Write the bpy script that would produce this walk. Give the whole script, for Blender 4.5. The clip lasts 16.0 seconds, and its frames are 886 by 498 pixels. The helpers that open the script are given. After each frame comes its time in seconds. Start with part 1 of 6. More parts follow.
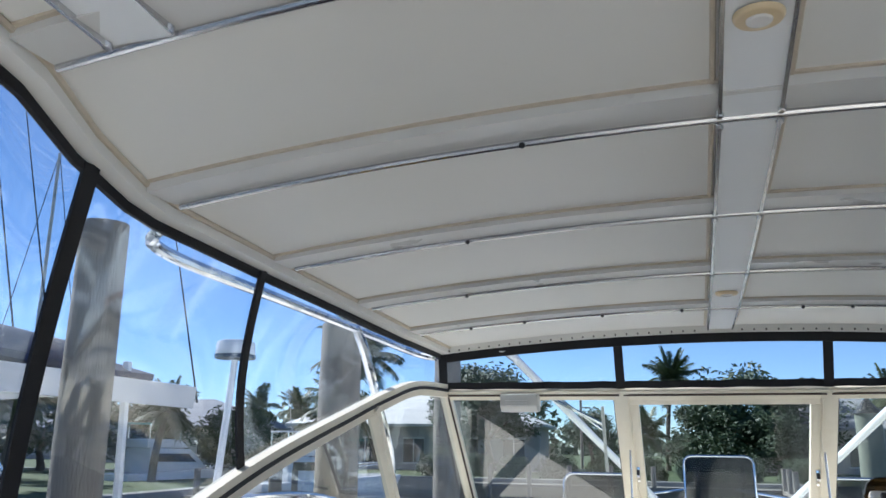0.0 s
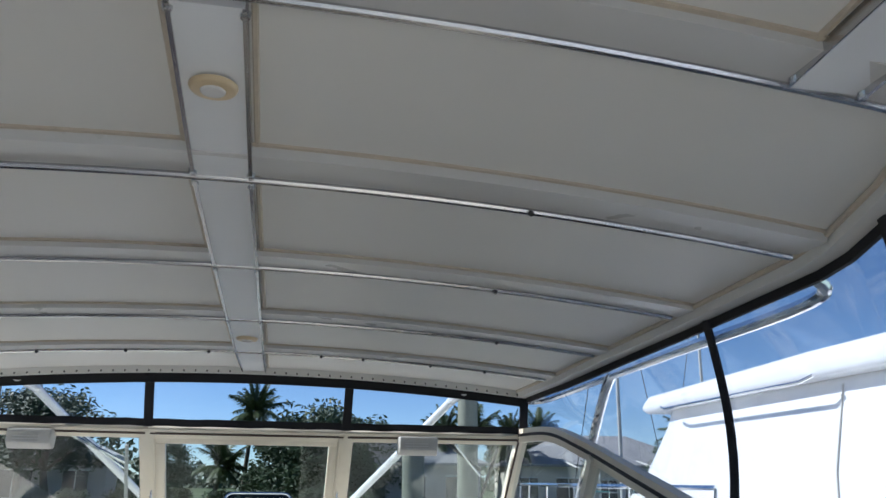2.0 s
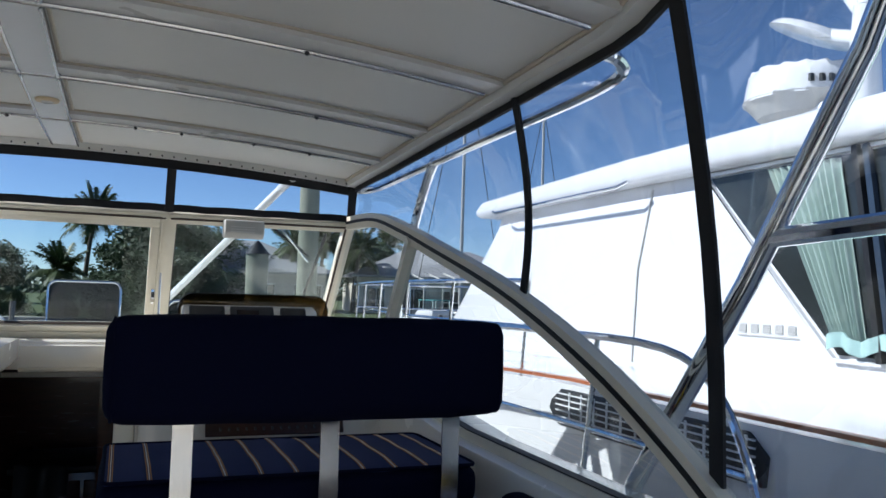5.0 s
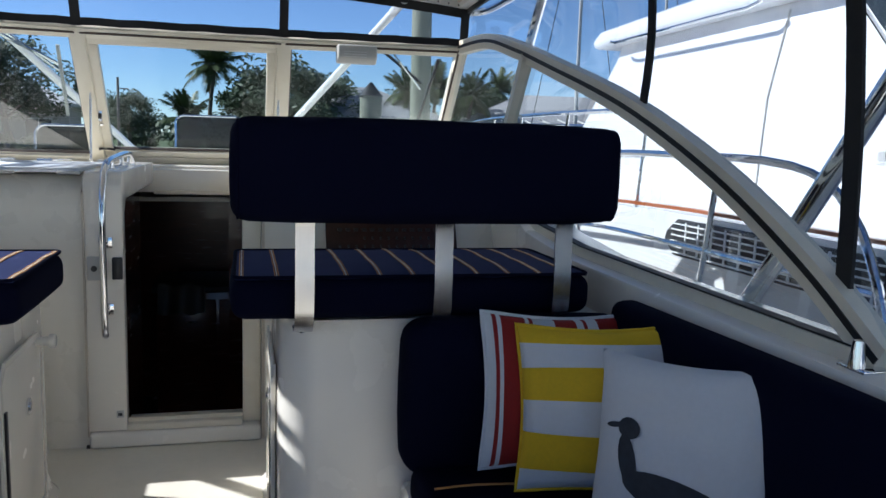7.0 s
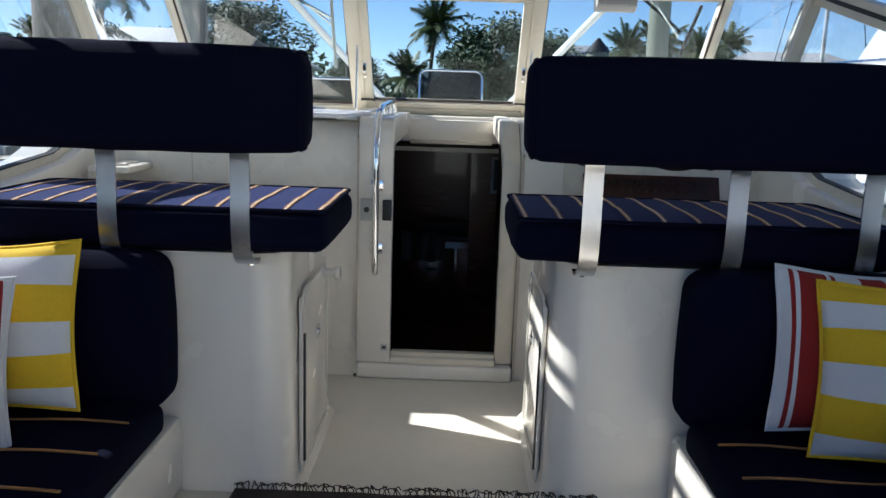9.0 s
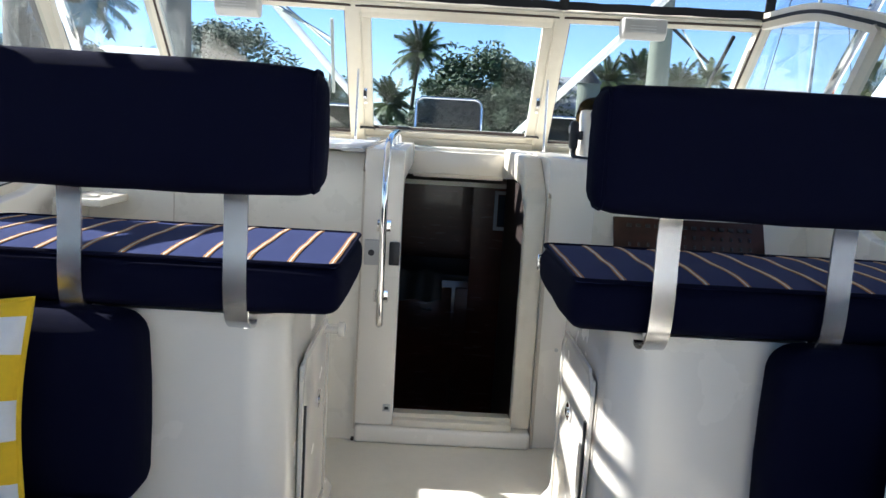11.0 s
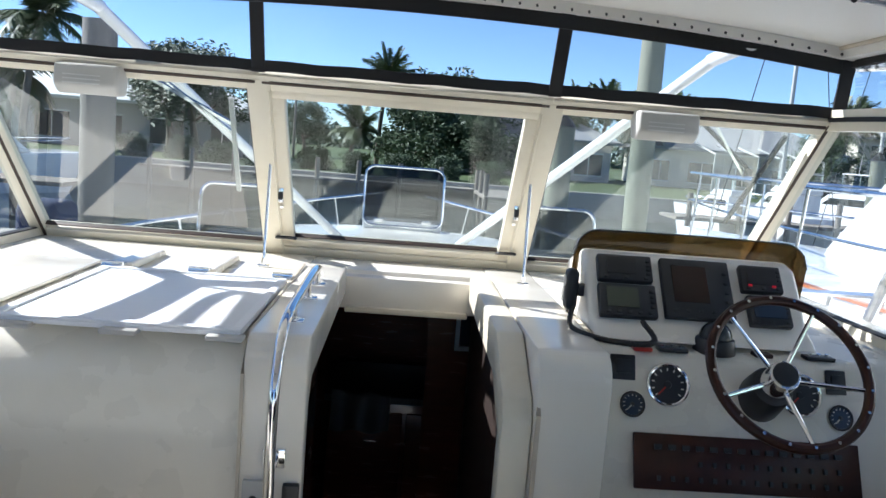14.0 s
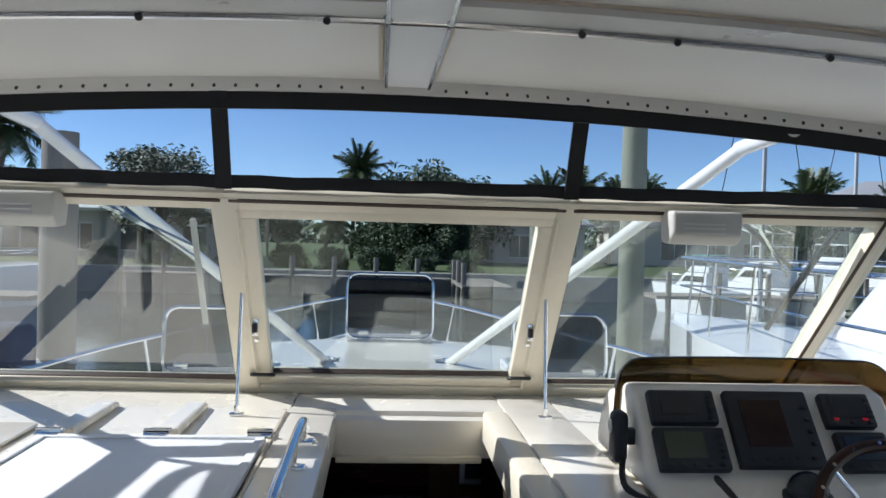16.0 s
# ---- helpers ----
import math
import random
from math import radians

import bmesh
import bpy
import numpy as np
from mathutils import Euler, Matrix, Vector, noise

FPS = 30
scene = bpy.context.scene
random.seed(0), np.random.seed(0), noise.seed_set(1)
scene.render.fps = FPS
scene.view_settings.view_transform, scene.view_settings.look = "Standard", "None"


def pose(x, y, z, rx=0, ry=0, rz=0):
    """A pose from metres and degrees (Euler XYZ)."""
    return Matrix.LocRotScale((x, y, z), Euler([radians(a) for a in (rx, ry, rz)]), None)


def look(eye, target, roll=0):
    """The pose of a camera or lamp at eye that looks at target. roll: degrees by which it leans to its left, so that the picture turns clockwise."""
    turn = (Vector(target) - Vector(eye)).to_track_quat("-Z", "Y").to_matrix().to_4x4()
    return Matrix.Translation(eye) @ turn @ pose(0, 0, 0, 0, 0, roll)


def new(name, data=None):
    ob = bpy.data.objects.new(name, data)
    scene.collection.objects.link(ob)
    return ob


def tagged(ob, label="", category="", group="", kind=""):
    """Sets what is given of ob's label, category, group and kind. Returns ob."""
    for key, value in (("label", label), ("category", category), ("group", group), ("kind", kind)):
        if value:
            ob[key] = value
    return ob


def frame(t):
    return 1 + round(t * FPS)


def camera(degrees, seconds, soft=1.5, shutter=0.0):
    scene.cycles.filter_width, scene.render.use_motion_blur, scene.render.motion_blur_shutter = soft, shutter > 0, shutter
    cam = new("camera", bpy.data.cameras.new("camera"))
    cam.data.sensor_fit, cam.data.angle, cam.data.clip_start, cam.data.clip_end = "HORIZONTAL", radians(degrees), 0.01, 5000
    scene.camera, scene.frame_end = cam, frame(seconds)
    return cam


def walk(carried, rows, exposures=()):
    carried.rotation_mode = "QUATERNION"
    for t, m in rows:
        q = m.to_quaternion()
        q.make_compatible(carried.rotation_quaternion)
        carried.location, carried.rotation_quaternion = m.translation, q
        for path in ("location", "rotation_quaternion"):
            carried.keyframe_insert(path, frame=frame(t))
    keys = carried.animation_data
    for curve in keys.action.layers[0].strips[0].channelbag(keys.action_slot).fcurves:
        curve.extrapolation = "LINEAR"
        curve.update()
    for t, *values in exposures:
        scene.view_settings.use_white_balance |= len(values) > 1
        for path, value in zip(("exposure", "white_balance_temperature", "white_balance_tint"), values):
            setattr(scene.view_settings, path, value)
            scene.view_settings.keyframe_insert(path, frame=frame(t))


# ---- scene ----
cam = camera(57.8, 16.0)
PATH = [
    (0, (-0.121, -0.346, 1.508), (-0.699, 1.509, 1.982), 0.6),
    (0.5, (-0.07, -0.331, 1.527), (-0.452, 1.568, 2.026), 0.8),
    (1, (-0.006, -0.344, 1.533), (-0.154, 1.578, 2.068), 1.2),
    (1.5, (0.073, -0.344, 1.545), (0.165, 1.576, 2.096), 0.5),
    (2, (0.147, -0.355, 1.55), (0.515, 1.53, 2.106), 0.7),
    (2.5, (0.187, -0.374, 1.558), (0.74, 1.457, 2.142), 0.9),
    (3, (0.209, -0.397, 1.563), (0.848, 1.398, 2.17), 0.8),
    (3.5, (0.237, -0.408, 1.549), (0.958, 1.376, 2.096), -0.1),
    (4, (0.261, -0.383, 1.499), (1.005, 1.439, 1.859), 1.0),
    (4.2, (0.261, -0.364, 1.479), (1.009, 1.464, 1.791), 1.1),
    (6.3, (0.295, -0.385, 1.353), (0.931, 1.503, 1.181), 1.3),
    (6.5, (0.29, -0.384, 1.343), (0.882, 1.516, 1.147), 1.4),
    (7, (0.276, -0.358, 1.309), (0.757, 1.565, 1.042), 1.7),
    (7.5, (0.228, -0.328, 1.286), (0.543, 1.62, 0.963), 2.4),
    (8, (0.187, -0.326, 1.282), (0.308, 1.641, 0.937), 1.9),
    (8.5, (0.137, -0.339, 1.257), (0.105, 1.624, 0.874), 1.7),
    (11, (-0.057, 0.036, 1.263), (-0.029, 2.012, 0.952), 3.3),
    (11.5, (0.004, 0.292, 1.263), (-0.037, 2.268, 0.962), 3.0),
    (12, (0.086, 0.524, 1.391), (-0.06, 2.487, 1.034), 4.3),
    (12.5, (0.065, 0.664, 1.41), (-0.037, 2.63, 1.06), 4.3),
    (13, (-0.043, 0.854, 1.514), (0.01, 2.814, 1.122), 5.0),
    (13.5, (-0.053, 0.936, 1.556), (0.019, 2.898, 1.176), 4.7),
    (14, (0.013, 1.137, 1.599), (0.12, 3.118, 1.346), 4.6),
    (14.5, (0.029, 1.285, 1.632), (0.137, 3.275, 1.461), 4.6),
    (15, (-0.025, 1.411, 1.665), (0.099, 3.406, 1.61), 2.5),
    (15.4, (-0.073, 1.489, 1.67), (0.045, 3.486, 1.688), 1.2),
    (16, (-0.049, 1.545, 1.671), (0.106, 3.538, 1.641), 1.6),
]
EXPOSURES = [(0.0, 0.8, 5650, 10), (2.0, 0.45, 5700, 10), (4.0, 0.38, 5750, 10), (7.0, 0.55, 5650, 10), (8.5, 0.72, 5700, 10), (11.0, 1.45, 5850, 10), (12.5, 1.72, 5850, 10), (13.3, 1.6, 5900, 10), (14.3, 0.85, 5750, 10), (16.0, 0.40, 5850, 10)]
walk(cam, [(t, look(eye, target, roll)) for t, eye, target, roll in PATH], EXPOSURES)

# ---- light ----
import bpy, bmesh, math, random
from mathutils import Vector, Matrix, noise
rnd = random.Random(7)
SUN_DIR = Vector((-0.952, 0.305, 0.0)).normalized()
SUN_EL = math.radians(37.3)
world = bpy.data.worlds.new("sky_world")
bpy.context.scene.world = world
world.use_nodes = True
wn = world.node_tree
wn.nodes.clear()
sky = wn.nodes.new("ShaderNodeTexSky")
sky.sky_type = 'NISHITA'
sky.sun_disc = False
sky.sun_elevation = SUN_EL
sky.sun_rotation = math.atan2(SUN_DIR.x, SUN_DIR.y)
sky.air_density = 1.0
sky.dust_density = 0.0
sky.ozone_density = 3.0
sky.altitude = 3500
bg = wn.nodes.new("ShaderNodeBackground")
bg.inputs["Strength"].default_value = 0.088
wo = wn.nodes.new("ShaderNodeOutputWorld")
wn.links.new(sky.outputs[0], bg.inputs[0])
wn.links.new(bg.outputs[0], wo.inputs[0])
sun_data = bpy.data.lights.new("sun", 'SUN')
sun_data.energy = 5.0
sun_data.angle = math.radians(0.5)
sun_data.color = (1.0, 0.95, 0.87)
sun = new("sun", sun_data)
sd = Vector((SUN_DIR.x * math.cos(SUN_EL), SUN_DIR.y * math.cos(SUN_EL), math.sin(SUN_EL)))
sun.matrix_world = look(Vector((0, 0, 30)) + sd * 10, (0, 0, 30))

# ---- materials ----
def material(name, colour, rough=0.5, metal=0.0, scale=20.0, vary=0.06, bump=0.0, bump_scale=200.0, dirt=0.0, dirt_scale=3.0, dirt_colour=None, coat=0.0, spec=0.5, stretch=(1, 1, 1), rough_vary=0.08):
    m = bpy.data.materials.new(name)
    m.use_nodes = True
    nt = m.node_tree
    b = nt.nodes["Principled BSDF"]
    b.inputs["Roughness"].default_value = rough
    b.inputs["Metallic"].default_value = metal
    b.inputs["Specular IOR Level"].default_value = spec
    b.inputs["Coat Weight"].default_value = coat
    tc = nt.nodes.new("ShaderNodeTexCoord")
    mp = nt.nodes.new("ShaderNodeMapping")
    mp.inputs["Scale"].default_value = stretch
    nt.links.new(tc.outputs["Object"], mp.inputs[0])
    n1 = nt.nodes.new("ShaderNodeTexNoise")
    n1.inputs["Scale"].default_value = scale
    n1.inputs["Detail"].default_value = 6
    nt.links.new(mp.outputs[0], n1.inputs["Vector"])
    mix = nt.nodes.new("ShaderNodeMix")
    mix.data_type = 'RGBA'
    c = Vector(colour)
    mix.inputs["A"].default_value = (*(c * (1 - vary)), 1)
    mix.inputs["B"].default_value = (*[min(1, v * (1 + vary)) for v in c], 1)
    nt.links.new(n1.outputs["Fac"], mix.inputs["Factor"])
    out = mix.outputs["Result"]
    if dirt:
        n2 = nt.nodes.new("ShaderNodeTexNoise")
        n2.inputs["Scale"].default_value = dirt_scale
        n2.inputs["Detail"].default_value = 8
        n2.inputs["Roughness"].default_value = 0.65
        nt.links.new(mp.outputs[0], n2.inputs["Vector"])
        rp = nt.nodes.new("ShaderNodeValToRGB")
        rp.color_ramp.elements[0].position = 0.5
        rp.color_ramp.elements[1].position = 0.75
        rp.color_ramp.elements[1].color = (dirt, dirt, dirt, 1)
        nt.links.new(n2.outputs["Fac"], rp.inputs[0])
        mx = nt.nodes.new("ShaderNodeMix")
        mx.data_type = 'RGBA'
        mx.inputs["B"].default_value = (*(dirt_colour or c * 0.5), 1)
        nt.links.new(rp.outputs["Color"], mx.inputs["Factor"])
        nt.links.new(out, mx.inputs["A"])
        out = mx.outputs["Result"]
    nt.links.new(out, b.inputs["Base Color"])
    rr = nt.nodes.new("ShaderNodeMapRange")
    rr.inputs["To Min"].default_value = max(0.02, rough - rough_vary)
    rr.inputs["To Max"].default_value = min(1, rough + rough_vary)
    nt.links.new(n1.outputs["Fac"], rr.inputs["Value"])
    nt.links.new(rr.outputs["Result"], b.inputs["Roughness"])
    if bump:
        n3 = nt.nodes.new("ShaderNodeTexNoise")
        n3.inputs["Scale"].default_value = bump_scale
        n3.inputs["Detail"].default_value = 3
        nt.links.new(mp.outputs[0], n3.inputs["Vector"])
        bp = nt.nodes.new("ShaderNodeBump")
        bp.inputs["Strength"].default_value = bump
        bp.inputs["Distance"].default_value = 0.01
        nt.links.new(n3.outputs["Fac"], bp.inputs["Height"])
        nt.links.new(bp.outputs[0], b.inputs["Normal"])
    return m

def pane_material(name, tint, gloss=1.0, rough=0.0):
    m = bpy.data.materials.new(name)
    m.use_nodes = True
    nt = m.node_tree
    nt.nodes.clear()
    o = nt.nodes.new("ShaderNodeOutputMaterial")
    t = nt.nodes.new("ShaderNodeBsdfTransparent")
    t.inputs["Color"].default_value = (*tint, 1)
    g = nt.nodes.new("ShaderNodeBsdfGlossy")
    g.inputs["Roughness"].default_value = rough
    f = nt.nodes.new("ShaderNodeFresnel")
    f.inputs["IOR"].default_value = 1.45
    mu = nt.nodes.new("ShaderNodeMath")
    mu.operation = 'MULTIPLY'
    mu.inputs[1].default_value = gloss
    mx = nt.nodes.new("ShaderNodeMixShader")
    nt.links.new(f.outputs[0], mu.inputs[0])
    nt.links.new(mu.outputs[0], mx.inputs["Fac"])
    nt.links.new(t.outputs[0], mx.inputs[1])
    nt.links.new(g.outputs[0], mx.inputs[2])
    nt.links.new(mx.outputs[0], o.inputs[0])
    return m

gelcoat = material("gelcoat_cream", (0.80, 0.755, 0.65), 0.28, scale=6, vary=0.03, dirt=0.12, dirt_scale=4, dirt_colour=(0.5, 0.43, 0.3), coat=0.3)
gelcoat_white = material("gelcoat_white", (0.82, 0.775, 0.685), 0.25, scale=6, vary=0.02, dirt=0.06, dirt_scale=5, dirt_colour=(0.55, 0.5, 0.4), coat=0.3)
sole_mat = material("nonskid_sole", (0.76, 0.71, 0.60), 0.55, scale=30, vary=0.05, bump=0.15, bump_scale=350, dirt=0.2, dirt_scale=2.5, dirt_colour=(0.5, 0.44, 0.34))
headliner = material("headliner_vinyl", (0.73, 0.715, 0.675), 0.40, scale=2.5, vary=0.03, bump=0.05, bump_scale=500, rough_vary=0.01)
headpanel = material("headliner_panel", (0.78, 0.79, 0.80), 0.35, scale=5, vary=0.02)
piping = material("yellowed_piping", (0.55, 0.48, 0.38), 0.5, scale=40, vary=0.15)
alu = material("brushed_aluminium", (0.60, 0.60, 0.61), 0.26, 1.0, scale=500, vary=0.02, stretch=(1, 1, 0.02), rough_vary=0.03)
# greyer than the headliner: shading of the roof beam webs put into the colour
beam_mat = material("beam_enamel", (0.62, 0.61, 0.59), 0.3, 0.0, scale=8, vary=0.03)
chrome = material("polished_stainless", (0.82, 0.82, 0.83), 0.08, 1.0, scale=30, vary=0.02, rough_vary=0.02)
frame_mat = material("cream_frame_enamel", (0.74, 0.68, 0.55), 0.35, scale=12, vary=0.04, dirt=0.25, dirt_scale=9, dirt_colour=(0.5, 0.4, 0.25))
rubber = material("black_rubber", (0.012, 0.011, 0.010), 0.6, scale=50, vary=0.2)
brown_rubber = material("brown_gasket", (0.05, 0.03, 0.02), 0.6, scale=50, vary=0.2)
webbing = material("black_canvas", (0.010, 0.010, 0.012), 0.85, scale=80, vary=0.25, bump=0.3, bump_scale=900)
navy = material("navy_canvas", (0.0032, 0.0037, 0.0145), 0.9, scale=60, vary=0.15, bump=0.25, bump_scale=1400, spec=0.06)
# as the navy canvas, with a lighter blue for the helm cushion tops
navy_top = material("navy_canvas_lighter", (0.030, 0.039, 0.105), 0.9, scale=60, vary=0.15, bump=0.25, bump_scale=1400, spec=0.08)
gold = material("gold_stripe", (0.42, 0.20, 0.06), 0.8, scale=200, vary=0.2)
white_stripe = material("cream_stripe", (0.75, 0.70, 0.6), 0.8, scale=200, vary=0.1)
red_cloth = material("red_canvas", (0.25, 0.010, 0.008), 0.85, scale=90, vary=0.12, bump=0.25, bump_scale=1400)
white_cloth = material("white_canvas", (0.62, 0.63, 0.65), 0.85, scale=90, vary=0.05, bump=0.25, bump_scale=1400)
yellow_cloth = material("yellow_canvas", (0.68, 0.44, 0.01), 0.85, scale=90, vary=0.1, bump=0.25, bump_scale=1400)
# near-black brown: stairwell shade put into the base colour of a mahogany wall
shaded_mahogany = material("mahogany_in_shade", (0.020, 0.010, 0.007), 0.6, scale=30, vary=0.3, bump=0.2, bump_scale=300)
orange_cloth = material("orange_canvas", (0.75, 0.20, 0.03), 0.85, scale=90, vary=0.1, bump=0.25, bump_scale=1400)
ink = material("charcoal_print", (0.03, 0.035, 0.045), 0.85, scale=60, vary=0.5)
black_plastic = material("black_plastic", (0.018, 0.018, 0.019), 0.4, scale=40, vary=0.2)
grey_plastic = material("grey_plastic", (0.019, 0.020, 0.022), 0.5, scale=40, vary=0.1)
light_grey = material("light_grey_plastic", (0.48, 0.47, 0.44), 0.45, scale=20, vary=0.05)
lamp_ring = material("yellowed_lamp_ring", (0.66, 0.52, 0.32), 0.4, scale=20, vary=0.08)
lamp_lens = material("frosted_lens", (0.75, 0.73, 0.70), 0.2, scale=20, vary=0.03)
acrylic = material("frosted_acrylic", (0.86, 0.87, 0.89), 0.5, scale=4, vary=0.03, coat=0.1)
mahogany = material("mahogany", (0.10, 0.028, 0.012), 0.25, scale=6, vary=0.35, stretch=(1, 1, 8), coat=0.3)
burl = material("burl_panel", (0.038, 0.011, 0.005), 0.32, scale=25, vary=0.75, coat=0.06, spec=0.3)
lcd_grey = material("lcd_glass", (0.06, 0.07, 0.045), 0.3, scale=10, vary=0.05)
lcd_brown = material("lcd_brown", (0.016, 0.003, 0.003), 0.12, scale=10, vary=0.1)
lcd_blue = material("lcd_blue", (0.035, 0.05, 0.075), 0.12, scale=10, vary=0.1)
red_plastic = material("red_plastic", (0.5, 0.03, 0.015), 0.4, scale=30, vary=0.1)
red_lamp = material("red_lamp", (0.4, 0.01, 0.02), 0.3, scale=30, vary=0.05)
for n in red_lamp.node_tree.nodes:
    if n.type == 'BSDF_PRINCIPLED':
        n.inputs["Emission Color"].default_value = (1.0, 0.02, 0.05, 1)
        n.inputs["Emission Strength"].default_value = 0.12
rug_mat = material("woven_rug", (0.06, 0.045, 0.032), 0.95, scale=120, vary=0.7, bump=0.6, bump_scale=300)
wood_pile = material("weathered_pile", (0.22, 0.20, 0.17), 0.85, scale=6, vary=0.35, bump=0.6, bump_scale=40, stretch=(3, 3, 0.4), dirt=0.5, dirt_scale=4, dirt_colour=(0.1, 0.1, 0.08))
pale_pile = material("grey_green_pile", (0.19, 0.20, 0.15), 0.8, scale=6, vary=0.25, bump=0.4, bump_scale=40, stretch=(3, 3, 0.4), dirt=0.4, dirt_scale=3, dirt_colour=(0.2, 0.22, 0.17))
boat_white = material("boat_white", (0.80, 0.80, 0.80), 0.2, scale=3, vary=0.02, coat=0.4)
teak = material("varnished_teak", (0.35, 0.10, 0.03), 0.3, scale=12, vary=0.25, stretch=(1, 0.2, 1))
dark_glass = material("dark_window_glass", (0.03, 0.035, 0.035), 0.05, scale=5, vary=0.2)
teal_pale = material("pale_teal_cloth", (0.42, 0.60, 0.56), 0.85, scale=40, vary=0.1)
curtain_mat = material("pale_curtain", (0.40, 0.50, 0.44), 0.8, scale=14, vary=0.12)
blue_canvas = material("blue_boat_cover", (0.02, 0.035, 0.09), 0.8, scale=20, vary=0.2)
water_mat = material("canal_water", (0.035, 0.05, 0.05), 0.08, scale=0.6, vary=0.3, bump=0.5, bump_scale=2.0, spec=0.6)
grass_mat = material("lawn", (0.07, 0.10, 0.028), 0.9, scale=3, vary=0.4, bump=0.5, bump_scale=30, dirt=0.4, dirt_scale=0.6, dirt_colour=(0.2, 0.18, 0.09))
concrete = material("seawall_concrete", (0.36, 0.34, 0.30), 0.85, scale=4, vary=0.2, bump=0.3, bump_scale=20, dirt=0.5, dirt_scale=1.2)
stucco = material("house_stucco", (0.42, 0.40, 0.37), 0.85, scale=6, vary=0.08, bump=0.2, bump_scale=60)
stucco_cream = material("house_cream", (0.60, 0.55, 0.46), 0.85, scale=6, vary=0.08, bump=0.2, bump_scale=60)
roof_grey = material("roof_tile", (0.30, 0.30, 0.31), 0.8, scale=4, vary=0.2, bump=0.4, bump_scale=14)
roof_white = material("roof_white", (0.66, 0.65, 0.62), 0.7, scale=4, vary=0.1)
bark = material("palm_bark", (0.17, 0.14, 0.11), 0.9, scale=10, vary=0.3, bump=0.5, bump_scale=30, stretch=(1, 1, 5))
leaf_palm = material("palm_leaf", (0.060, 0.085, 0.022), 0.55, scale=2, vary=0.45)
leaf_tree = material("tree_leaf", (0.032, 0.058, 0.015), 0.6, scale=1.2, vary=0.5)
dock_wood = material("dock_wood", (0.24, 0.21, 0.18), 0.85, scale=8, vary=0.3, bump=0.4, bump_scale=40)
teal_plastic = material("teal_canvas", (0.10, 0.38, 0.36), 0.7, scale=10, vary=0.1)
glass = pane_material("windshield_glass", (0.88, 0.92, 0.92), 0.24)
vinyl = pane_material("clear_vinyl", (0.94, 0.96, 0.98), 0.22, 0.04)
smoke = pane_material("smoked_acrylic", (0.27, 0.205, 0.115), 0.8)
tint = pane_material("tinted_hatch", (0.12, 0.13, 0.14), 1.0)

# ---- builders ----
def thing(name, label, category, group="", kind="", at=(0, 0, 0)):
    ob = new(name)
    ob.location = at
    return tagged(ob, label, category, group, kind)

def mesh_of(name, bm, mat):
    bmesh.ops.recalc_face_normals(bm, faces=bm.faces)
    me = bpy.data.meshes.new(name)
    bm.to_mesh(me)
    bm.free()
    mats = mat if isinstance(mat, (list, tuple)) else [mat]
    for q in mats:
        me.materials.append(q)
    return me

def smooth(me, deg=35):
    me.polygons.foreach_set("use_smooth", [True] * len(me.polygons))
    me.set_sharp_from_angle(angle=math.radians(deg))

def part(name, bm, mat, parent, label="", deg=35):
    me = mesh_of(name, bm, mat)
    smooth(me, deg)
    ob = new(name, me)
    ob.parent = parent
    if label:
        tagged(ob, label)
    return ob

def solid(name, bm, mat, label, category, group="", kind="", deg=35):
    me = mesh_of(name, bm, mat)
    smooth(me, deg)
    return tagged(new(name, me), label, category, group, kind)

def structure(name, bm, mat, label, category="wall"):
    return solid(name, bm, mat, label, category, "", "structure")

def bevel(bm, r, seg=2, edges=None):
    if r > 0:
        bmesh.ops.bevel(bm, geom=list(edges or bm.edges), offset=r, segments=seg, affect='EDGES', profile=0.5, clamp_overlap=True)
    return bm

def b_box(x0, x1, y0, y1, z0, z1, r=0.0, seg=2):
    bm = bmesh.new()
    v = [bm.verts.new((x, y, z)) for z in (z0, z1) for y in (y0, y1) for x in (x0, x1)]
    for f in ((0, 1, 3, 2), (4, 6, 7, 5), (0, 4, 5, 1), (2, 3, 7, 6), (0, 2, 6, 4), (1, 5, 7, 3)):
        bm.faces.new([v[i] for i in f])
    bmesh.ops.recalc_face_normals(bm, faces=bm.faces)
    return bevel(bm, r, seg)

def b_prism(pts, axis, a, b, r=0.0, seg=2):
    """A polygon of (u, v) pairs, drawn out from a to b along axis: x takes (y, z), y takes (x, z), z takes (x, y)."""
    bm = bmesh.new()
    def co(u, v, w):
        return {'x': (w, u, v), 'y': (u, w, v), 'z': (u, v, w)}[axis]
    lo = [bm.verts.new(co(u, v, a)) for u, v in pts]
    hi = [bm.verts.new(co(u, v, b)) for u, v in pts]
    bm.faces.new(lo)
    bm.faces.new(hi[::-1])
    n = len(pts)
    for i in range(n):
        bm.faces.new((lo[i], hi[i], hi[(i + 1) % n], lo[(i + 1) % n]))
    bmesh.ops.recalc_face_normals(bm, faces=bm.faces)
    return bevel(bm, r, seg)

